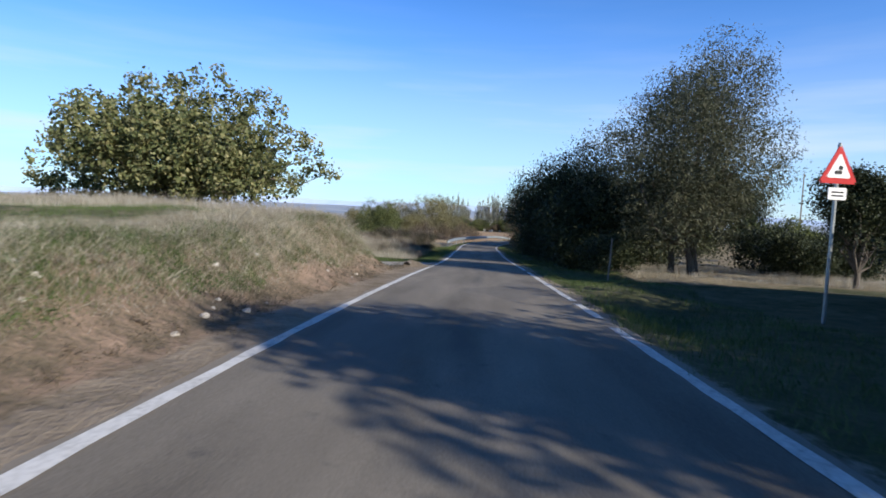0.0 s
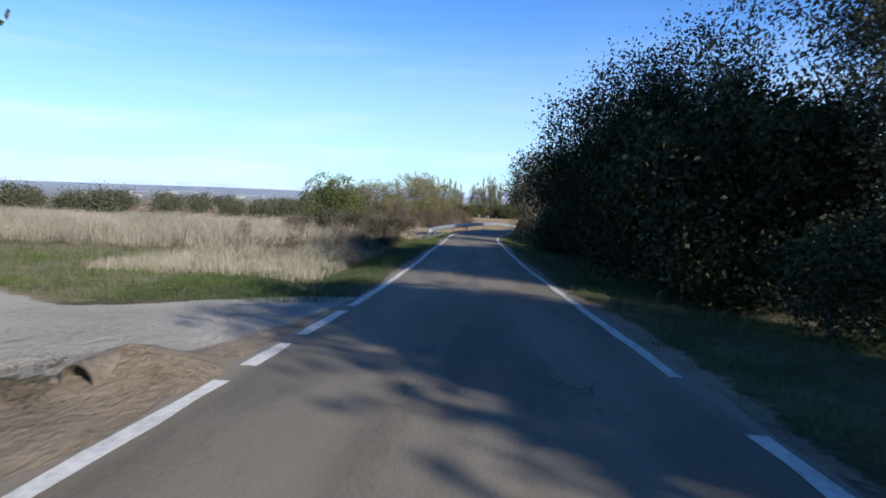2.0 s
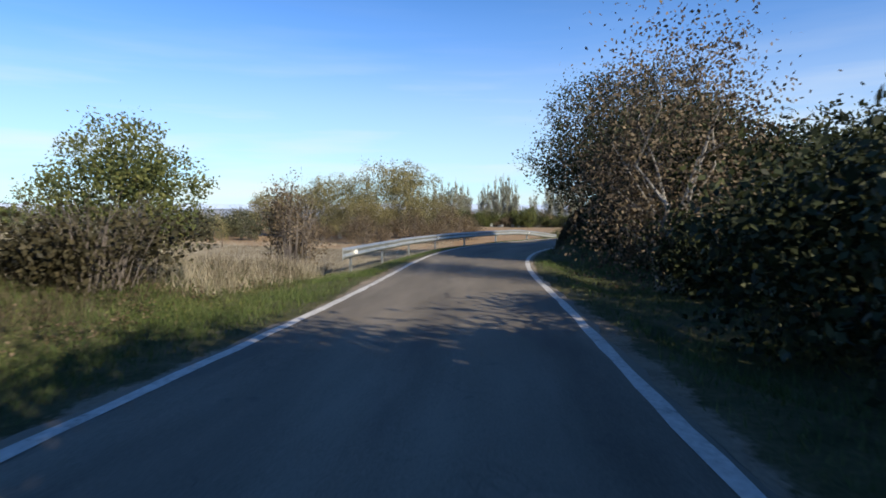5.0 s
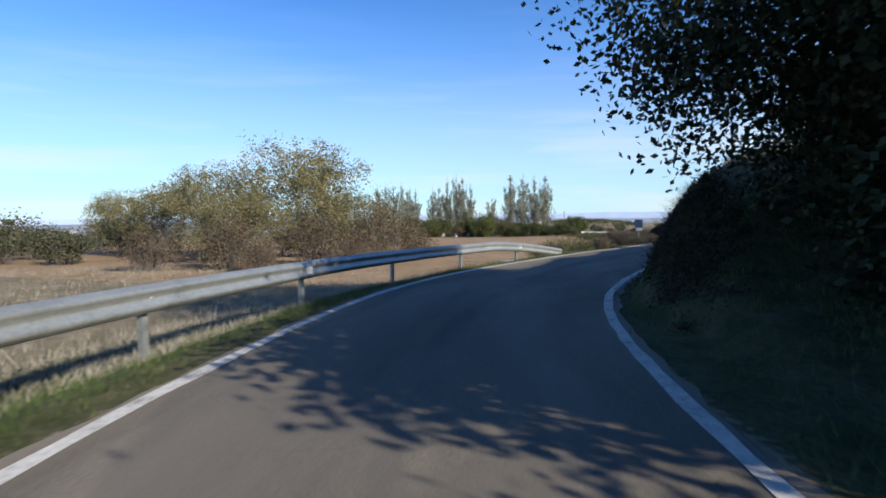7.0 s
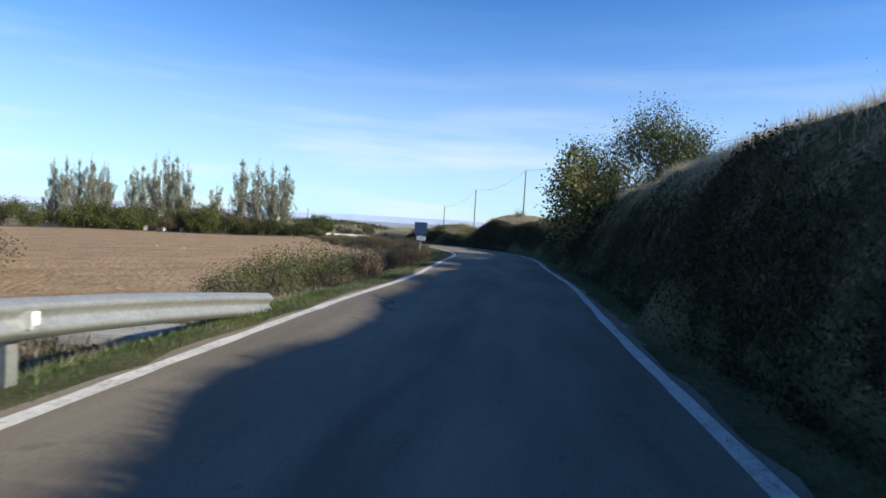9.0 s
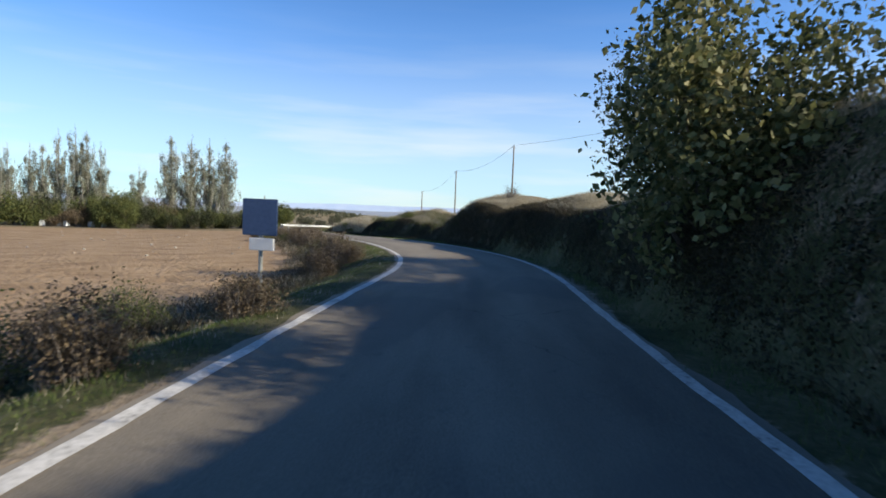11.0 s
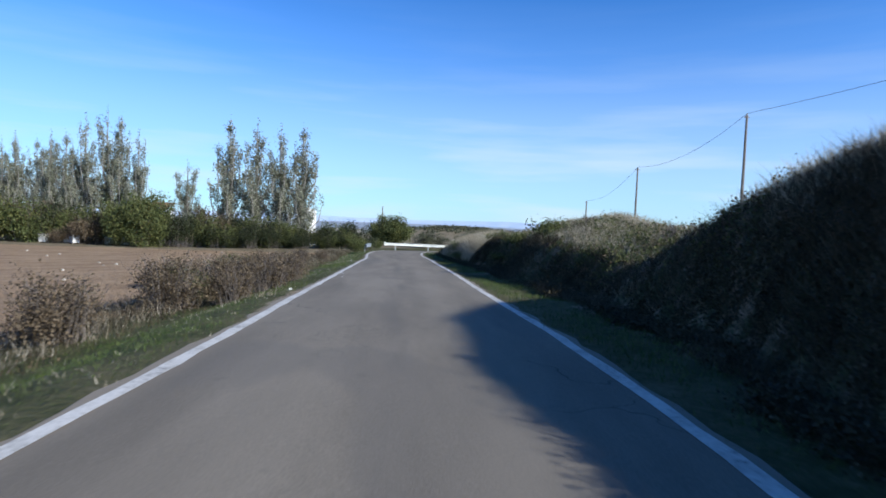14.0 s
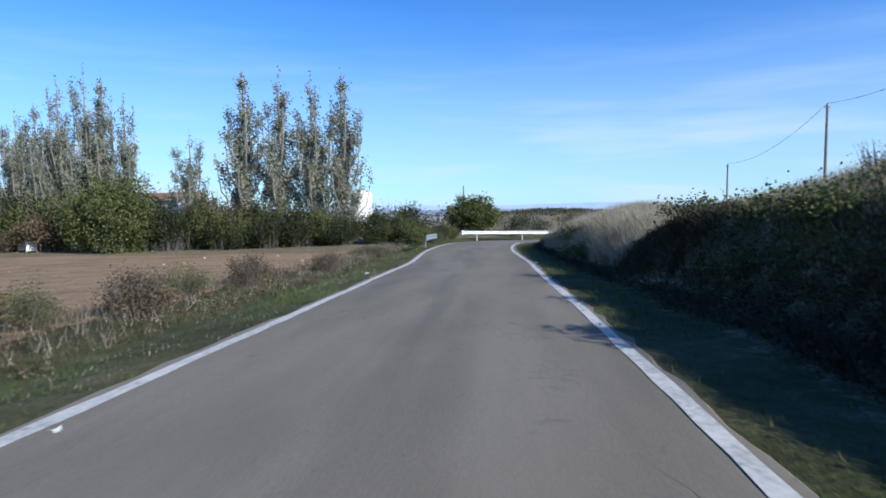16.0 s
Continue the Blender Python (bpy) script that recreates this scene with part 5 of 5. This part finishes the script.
def guard_rail(label, pts, z, spacing=4.0, tip=True, reflectors=True, start_flare=True, face=1):
    """Galvanised W-beam panels on posts along a line of (x, y); the beam faces the road."""
    pts = smooth_line(pts, 0.5)
    th = thing("guard_rail", label, "guard rail")
    per = int(spacing / 0.5)
    tan = np.gradient(pts, axis=0)
    tan /= np.linalg.norm(tan, axis=1)[:, None]
    nrm = np.stack([tan[:, 1], -tan[:, 0]], 1) * face
    h = np.array([z(*p) for p in pts]) + 0.56
    if tip:
        last = np.clip((np.arange(len(pts)) - (len(pts) - 13)) / 12, 0, 1)
        h -= 0.5 * last ** 1.4
    loop = [(o + 0.004, q) for o, q in PROFILE] + [(o - 0.004, q) for o, q in reversed(PROFILE)]
    for a in range(0, len(pts) - 1, per):
        b = min(a + per, len(pts) - 1)
        v, f = [], []
        ks = list(range(a, b + 1))
        for i, k in enumerate(ks):
            sh = 0.004 * ((a // per) % 2)
            for o, q in loop:
                v.append((*(pts[k] + nrm[k] * (o + sh)), h[k] + q))
        m = len(loop)
        for i in range(len(ks) - 1):
            for j in range(m):
                f.append((i * m + j, i * m + (j + 1) % m, (i + 1) * m + (j + 1) % m, (i + 1) * m + j))
        beam = part("beam", mesh_from("beam", np.array(v), np.array(f), (M_STEEL,), None, True), M_STEEL, th)
        k = min(a + 2, len(pts) - 1)
        if tip and k > len(pts) - 6:
            continue
        bm = bmesh.new()
        q = pts[k] - nrm[k] * 0.1
        mm = Matrix.Translation((q[0], q[1], z(*q))) @ Matrix.Rotation(math.atan2(tan[k][1], tan[k][0]), 4, "Z")
        up = h[k] - z(*q) + 0.09
        box(bm, 0, -0.03, up / 2 - 0.22, 0.1, 0.006, up + 0.44, 0, mm)
        box(bm, 0.045, 0, up / 2 - 0.22, 0.006, 0.06, up + 0.44, 0, mm)
        box(bm, -0.045, 0, up / 2 - 0.22, 0.006, 0.06, up + 0.44, 0, mm)
        post = part("post", bm, M_STEEL, th)
        bm = bmesh.new()
        box(bm, 0, 0.065 if face < 0 else -0.065, up - 0.11, 0.1, 0.09, 0.2, 0.01, mm)
        part("spacer", bm, M_STEEL, post)
        bm = bmesh.new()
        p = pts[k] + nrm[k] * 0.03
        bmesh.ops.create_cone(bm, cap_ends=True, segments=8, radius1=0.022, radius2=0.016, depth=0.02, matrix=Matrix.Translation((p[0], p[1], h[k])) @ Matrix.Rotation(math.atan2(nrm[k][1], nrm[k][0]), 4, "Z") @ Matrix.Rotation(radians(90), 4, "Y"))
        part("bolt", bm, M_STEEL, beam)
        if reflectors and (a // per) % 3 == 0:
            bm = bmesh.new()
            p = pts[k] + nrm[k] * 0.075
            m2 = Matrix.Translation((p[0], p[1], h[k])) @ Matrix.Rotation(math.atan2(tan[k][1], tan[k][0]), 4, "Z")
            box(bm, -0.03, 0, 0, 0.012, 0.1, 0.13, 0.004, m2)
            box(bm, 0.03, 0, 0, 0.1, 0.02, 0.1, 0.004, m2)
            part("reflector", bm, M_WHITE, beam, "small white reflector")
    if start_flare:
        v, f = [], []
        m = len(PROFILE)
        for i in range(9):
            u = i / 8 * 0.35
            for o, q in PROFILE:
                p = pts[0] - tan[0] * u + nrm[0] * (o * (1 - u / 0.35) + 0.05 - 0.05 * math.cos(u * 4))
                v.append((*p, h[0] + q * (1 + 0.5 * u)))
        for i in range(8):
            for j in range(m - 1):
                f.append((i * m + j, i * m + j + 1, (i + 1) * m + j + 1, (i + 1) * m + j))
        me = mesh_from("end_piece", np.array(v), np.array(f), (M_STEEL,), None, True)
        ob = part("end_piece", me, M_STEEL, th, "flared steel end piece")
        so = ob.modifiers.new("thick", "SOLIDIFY")
        so.thickness = 0.006
    return th


def off_points(ya, yb, d0, d1, n=9):
    ks = np.linspace(k_at(ya), k_at(yb), n).astype(int)
    return [tuple(LINE[k] + RIGHT[k] * (d0 + (d1 - d0) * i / (n - 1))) for i, k in enumerate(ks)]


def rail_ground(x, y):
    k, _ = locate(np.array([x]), np.array([y]))
    return float(LZ[k[0]]) - 0.05


guard_rail("galvanised steel guard rail along the outside of the bend", off_points(60.6, 85.8, -3.25, -2.7), rail_ground)
guard_rail("weathered white guard rail across the far bend", [(42.9, 176.4), (46, 177.2), (50, 178.3), (54.5, 179.3), (61, 180.4)], rail_ground, tip=False, reflectors=False)
guard_rail("short guard rail before the far bend", [(38.7, 161.6), (39.0, 163.4), (39.7, 165.4)], rail_ground, tip=False, reflectors=False)


def warning_sign():
    th = thing("warning_sign", "triangular warning sign with a red border on a steel post", "road sign", pose(7.9, 10.9, gz_at(7.9, 10.9) - 0.05, 0, 0, 10))
    bm = bmesh.new()
    tube(bm, [(0, 0.03, -0.3), (0, 0.03, 3.65)], [0.035, 0.035], 10)
    part("post", bm, M_STEEL, th)
    z0, s = 2.85, 0.9

    def tri(size, y, thick, round_):
        b = bmesh.new()
        hgt = size * math.sqrt(3) / 2
        vs_ = [b.verts.new(p) for p in ((-size / 2, y, 0), (size / 2, y, 0), (0, y, hgt))]
        f_ = b.faces.new(vs_)
        e = bmesh.ops.extrude_face_region(b, geom=[f_])
        bmesh.ops.translate(b, verts=[g for g in e["geom"] if isinstance(g, bmesh.types.BMVert)], vec=(0, thick, 0))
        up = [x for x in b.edges if abs((x.verts[0].co - x.verts[1].co).y) > thick * 0.5]
        bmesh.ops.bevel(b, geom=up, offset=round_, segments=4, affect="EDGES")
        bmesh.ops.recalc_face_normals(b, faces=b.faces)
        return b
    b = tri(s, -0.005, 0.02, 0.05)
    bmesh.ops.translate(b, verts=b.verts, vec=(0, 0, z0))
    part("border", b, M_RED, th, "red triangular border")
    b = tri(s * 0.64, -0.012, 0.006, 0.03)
    bmesh.ops.translate(b, verts=b.verts, vec=(0, 0, z0 + 0.11))
    panel = part("panel", b, M_WHITE, th, "white triangular panel")
    b = bmesh.new()
    box(b, -0.02, -0.016, z0 + 0.22, 0.16, 0.006, 0.07, 0.01)
    box(b, 0.03, -0.016, z0 + 0.31, 0.08, 0.006, 0.08, 0.01)
    part("symbol", b, M_BLACK, panel, "dark symbol of plain bars")
    b = bmesh.new()
    box(b, 0, -0.01, z0 - 0.2, 0.42, 0.015, 0.24, 0.012)
    plate = part("plate", b, M_WHITE, th, "small white plate below the triangle")
    b = bmesh.new()
    for q in (0.03, -0.04):
        box(b, 0, -0.021, z0 - 0.2 + q, 0.28, 0.005, 0.03)
    part("lettering", b, M_BLACK, plate, "unreadable lettering as bars")


warning_sign()


def blue_sign():
    x, y = 20.9, 99.2
    th = thing("road_sign", "square blue road sign on a thin steel post", "road sign", pose(x, y, gz_at(x, y), 0, 0, -38))
    bm = bmesh.new()
    tube(bm, [(0, 0, -0.3), (0, 0, 1.55)], [0.03, 0.03], 10)
    part("post", bm, M_STEEL, th)
    bm = bmesh.new()
    box(bm, 0, -0.04, 1.3, 0.5, 0.02, 0.5, 0.008)
    part("panel", bm, M_BLUE, th, "blue square panel")
    bm = bmesh.new()
    box(bm, 0.03, -0.04, 0.93, 0.36, 0.02, 0.17, 0.008)
    part("plate", bm, M_WHITE, th, "small white plate")


blue_sign()


def pole(x, y, h, label="weathered wooden power pole on the slope", lean=0.0):
    th = thing("power_pole", label, "power pole", pose(x, y, gz_at(x, y), 0, lean, 0), "power poles on the slope")
    bm = bmesh.new()
    tube(bm, [(0, 0, -0.4), (0, 0, h * 0.5), (0, 0, h)], [0.13, 0.11, 0.085], 10)
    part("shaft", bm, M_WOOD, th)
    bm = bmesh.new()
    box(bm, 0, 0, h - 0.18, 0.5, 0.07, 0.07, 0.01)
    arm = part("crossarm", bm, M_WOOD, th)
    bm = bmesh.new()
    bmesh.ops.create_cone(bm, cap_ends=True, segments=10, radius1=0.05, radius2=0.03, depth=0.14, matrix=Matrix.Translation((0, 0, h + 0.07)))
    part("insulator", bm, M_CONCRETE, arm)
    return Vector((x, y, gz_at(x, y) + h + 0.12))


POLE_A, POLE_B, POLE_C, POLE_D = (67.2, 153.9), (71.0, 174.2), (78.5, 199.3), (62.0, 98.0)
tops = []
for (x, y), top in ((POLE_D, 7.6), (POLE_A, 4.7), (POLE_B, 2.3), (POLE_C, -0.6)):
    tops.append(pole(x, y, top - gz_at(x, y)))
for a, b in zip(tops, tops[1:]):
    bm = bmesh.new()
    tube(bm, [a.lerp(b, f) - Vector((0, 0, 1.1 * 4 * f * (1 - f))) for f in np.linspace(0, 1, 15)], [0.016] * 15, 5)
    me = bpy.data.meshes.new("overhead_wire")
    bm.to_mesh(me)
    bm.free()
    me.materials.append(M_BLACK)
    tagged(new("overhead_wire", me), "thin dark overhead wire sagging between the poles", "wire", "power line wires")


def tank():
    th = thing("water_tank", "white round water tank behind the poplars", "tank", pose(34.8, 180.6, -7.75))
    bm = bmesh.new()
    prof = [(0.9, -0.2), (0.9, 3.55), (0.84, 3.72), (0.6, 3.86), (0.2, 3.92)]
    rings = [[bm.verts.new((r * math.cos(2 * math.pi * k / 28), r * math.sin(2 * math.pi * k / 28), q)) for k in range(28)] for r, q in prof]
    for a, b in zip(rings, rings[1:]):
        for k in range(28):
            bm.faces.new((a[k], a[(k + 1) % 28], b[(k + 1) % 28], b[k]))
    bm.faces.new(rings[-1])
    shell = part("shell", bm, M_WHITE, th)
    bm = bmesh.new()
    bmesh.ops.create_cone(bm, cap_ends=True, segments=28, radius1=0.93, radius2=0.93, depth=0.07, matrix=Matrix.Translation((0, 0, 3.5)))
    part("rim", bm, M_WHITE, th)
    bm = bmesh.new()
    bmesh.ops.create_cone(bm, cap_ends=True, segments=16, radius1=0.24, radius2=0.2, depth=0.12, matrix=Matrix.Translation((0, 0, 3.96)))
    part("hatch", bm, M_CONCRETE, shell)


tank()


def culvert():
    th = thing("culvert_pipe", "concrete culvert pipe end with a dark open mouth", "pipe", pose(CULV[0], CULV[1], gz_at(CULV[0], CULV[1]) - 0.02, 0, 0, -14))
    bm = bmesh.new()
    n = 24
    rings = [[bm.verts.new((r * math.cos(2 * math.pi * k / n), yy, 0.04 + r * math.sin(2 * math.pi * k / n))) for k in range(n)] for r, yy in ((0.15, 0.0), (0.15, 0.5), (0.13, 0.5), (0.13, 0.0))]
    for a, b in zip(rings, rings[1:] + rings[:1]):
        for k in range(n):
            bm.faces.new((a[k], a[(k + 1) % n], b[(k + 1) % n], b[k]))
    part("pipe", bm, M_BANKSTONE, th)
    # black disc put in as the shade inside the pipe
    bm = bmesh.new()
    bmesh.ops.create_cone(bm, cap_ends=True, segments=24, radius1=0.127, radius2=0.127, depth=0.02, matrix=Matrix.Translation((0, 0.1, 0.04)) @ Matrix.Rotation(radians(90), 4, "X"))
    part("inner_shade", bm, M_BLACK, th, "black disc standing for the shade inside the pipe")


CULV = (-1.02, 22.2)
culvert()


def stake(x, y, h, label, lean=3):
    th = thing("stake", label, "stake", pose(x, y, gz_at(x, y), lean, lean * 0.6, 0), "old stakes")
    bm = bmesh.new()
    tube(bm, [(0, 0, -0.2), (0.01, 0, h * 0.5), (0, 0.01, h)], [0.045, 0.04, 0.035], 7)
    part("shaft", bm, M_WOOD, th)


stake(7.2, 23.2, 1.8, "old grey wooden stake beside the lane")


def slab():
    """Concrete cover over the field drain."""
    th = thing("concrete_slab", "flat pale concrete slab over the roadside drain", "slab", pose(11.0, 87.4, gz_at(11.0, 87.4), 0, 0, -28))
    bm = bmesh.new()
    box(bm, 0, 0, 0.02, 2.0, 0.9, 0.16, 0.02)
    part("cover", bm, M_CONCRETE, th)


slab()


def far_woods():
    """Dark evergreen scrub over the distant ridge."""
    rng = np.random.default_rng(95)
    n, per = 460, 14
    x, y = 143 + rng.normal(size=n) * 30, 462 + rng.normal(size=n) * 22
    q = rng.normal(size=(n, per, 3)) * [1.6, 1.6, 1.1]
    px, py = (x[:, None] + q[:, :, 0]).ravel(), (y[:, None] + q[:, :, 1]).ravel()
    me = leaves(np.column_stack([px, py, land(px, py) + 0.1 + 0.6 * np.abs(q[:, :, 2]).ravel()]), 0.55, rng, M_WILLOW, "far_woods")
    tagged(new("far_woods", me), "dark evergreen scrub covering the distant ridge", "woods", kind="stuff")


far_woods()


def shed():
    """Small white farm building half hidden by the hedge."""
    x, y = 18.6, 182.0
    th = thing("shed", "small white farm shed behind the hedge", "shed", pose(x, y, gz_at(x, y) - 0.1, 0, 0, -12))
    bm = bmesh.new()
    box(bm, 0, 0, 1.75, 4.2, 3.0, 3.5, 0.02)
    wall = part("wall", bm, M_WHITE, th)
    bm = bmesh.new()
    m = Matrix.Rotation(radians(12), 4, "X")
    box(bm, 0, 0.75, 3.62, 4.6, 3.5, 0.1, 0.01, m)
    part("roof", bm, M_TILE, th, "low clay roof")
    bm = bmesh.new()
    box(bm, 0.5, -1.51, 1.0, 0.9, 0.06, 2.0, 0.01)
    part("door", bm, M_WOOD, wall, "grey wooden door")


def mast():
    x, y = 46.1, 200.0
    th = thing("power_pole", "thin dark pole beyond the pine", "power pole", pose(x, y, gz_at(x, y)), "power poles on the slope")
    bm = bmesh.new()
    h = -2.9 - gz_at(x, y)
    tube(bm, [(0, 0, -0.3), (0, 0, h * 0.5), (0, 0, h)], [0.11, 0.09, 0.07], 8)
    part("shaft", bm, M_WOOD, th)


def stone(x, y, r, seed, label, group):
    rng = np.random.default_rng(seed)
    bm = bmesh.new()
    bmesh.ops.create_icosphere(bm, subdivisions=2, radius=r)
    for v in bm.verts:
        v.co *= 1 + 0.22 * math.sin(v.co.x / r * 2.3 + seed) * math.cos(v.co.y / r * 2.9 + seed) + 0.05 * rng.normal()
        v.co.z *= 0.7
    me = bpy.data.meshes.new("stone")
    bm.to_mesh(me)
    bm.free()
    me.materials.append(M_STONE)
    ob = new("stone", me)
    ob.matrix_basis = pose(x, y, gz_at(x, y) + 0.25 * r, 0, 0, seed * 50)
    tagged(ob, label, "stone", group)


M_TILE = material("clay_roof", [(0.2, 0.1, 0.06), (0.33, 0.18, 0.11)], scale=2, fine=15, bump=0.6)
M_STONE = material("pale_stone", [(0.3, 0.27, 0.22), (0.45, 0.41, 0.35), (0.58, 0.54, 0.48)], scale=3, fine=18, bump=0.5)
shed()
mast()
rng = np.random.default_rng(97)
for k in range(46):
    y = rng.uniform(104, 160)
    c = LINE[k_at(y)] - RIGHT[k_at(y)] * rng.uniform(6.5, 22)
    stone(float(c[0]), float(c[1]), rng.uniform(0.03, 0.075), k + 11, "pale field stone lying on the ploughed soil", "stones in the field")


for k in range(26):
    y = rng.uniform(3, 20)
    c = LINE[k_at(y)] - RIGHT[k_at(y)] * rng.uniform(3.0, 4.6)
    stone(float(c[0]), float(c[1]), rng.uniform(0.03, 0.07), k + 71, "pale stone lying on the earth bank", "stones on the bank")


def hive(x, y, turn):
    """White painted wooden crate on short feet."""
    th = thing("crate", "white painted wooden crate at the foot of the hedge", "crate", pose(x, y, gz_at(x, y), 0, 0, turn), "white crates along the hedge")
    bm = bmesh.new()
    box(bm, 0, 0, 0.38, 0.5, 0.48, 0.56, 0.015)
    part("body", bm, M_WHITE, th)
    bm = bmesh.new()
    box(bm, 0, 0, 0.69, 0.57, 0.55, 0.06, 0.01)
    part("lid", bm, M_CONCRETE, th, "grey flat lid")
    for sx in (-0.24, 0.24):
        bm = bmesh.new()
        box(bm, sx, 0, 0.04, 0.07, 0.5, 0.14)
        part("foot", bm, M_WOOD, th)


for k, (x, y) in enumerate(((14.4, 167.0), (15.9, 167.5), (16.6, 166.9), (18.9, 167.4), (20.1, 167.2))):
    hive(x, y, -8 + 23 * k)



def warehouse(th, rng):
    """A long low farm building with a pitched roof."""
    ln, wd, ht = rng.uniform(12, 28), rng.uniform(8, 14), rng.uniform(3, 5.5)
    bm = bmesh.new()
    box(bm, 0, 0, ht / 2 - 1, ln, wd, ht + 2)
    part("wall", bm, M_CONCRETE, th)
    bm = bmesh.new()
    v = [bm.verts.new((sx * (ln / 2 + 0.6), y, z)) for sx in (-1, 1) for y, z in ((-wd / 2 - 0.6, ht + 0.01), (0, ht + wd * 0.18), (wd / 2 + 0.6, ht + 0.01))]
    for f in ((0, 3, 4, 1), (1, 4, 5, 2), (0, 1, 2), (3, 5, 4), (0, 2, 5, 3)):
        bm.faces.new([v[i] for i in f])
    part("roof", bm, M_CONCRETE, th)


rng = np.random.default_rng(64)
for k in range(26):
    a = rng.uniform(1.83, 2.05) if k < 14 else rng.uniform(1.46, 1.6)
    r = rng.uniform(1300, 2100) if k < 14 else rng.uniform(850, 1500)
    x, y = (1.5 if k < 14 else 36.4) + r * math.cos(a), (18 if k < 14 else 131) + r * math.sin(a)
    warehouse(thing("farm_building", "pale farm building far off on the hazy plain", "building", pose(x, y, gz_at(x, y), 0, 0, rng.uniform(-35, 35)), "farm buildings on the plain"), rng)


def litter(x, y, size, seed):
    """A crumpled scrap of white paper."""
    rng = np.random.default_rng(seed)
    g = np.stack(np.meshgrid(np.linspace(-1, 1, 6), np.linspace(-1, 1, 5)), -1).reshape(-1, 2) * size * [1.0, 0.6]
    z = np.abs(rng.normal(size=len(g))) * size * 0.28 + 0.012
    f = np.array([(r * 6 + c, r * 6 + c + 1, r * 6 + c + 7, r * 6 + c + 6) for r in range(4) for c in range(5)])
    ob = new("litter", mesh_from("litter", np.column_stack([g, z]), f, (M_WHITE,)))
    so = ob.modifiers.new("thick", "SOLIDIFY")
    so.thickness = 0.004
    k = k_at(y)
    _, d = locate(np.array([x]), np.array([y]))
    base = float(LZ[k]) - 0.02 if abs(d[0]) < 2.0 else gz_at(x, y)
    ob.matrix_basis = pose(x, y, base, 0, 0, seed * 70)
    tagged(ob, "crumpled scrap of white paper lying by the road", "litter", "scraps of litter")


for k, (x, y, q) in enumerate(((34.2, 133.2, 0.06), (34.4, 135.2, 0.04), (32.6, 128.6, 0.05), (36.0, 147.5, 0.07), (41.6, 150.8, 0.06))):
    litter(x, y, q, k + 1)
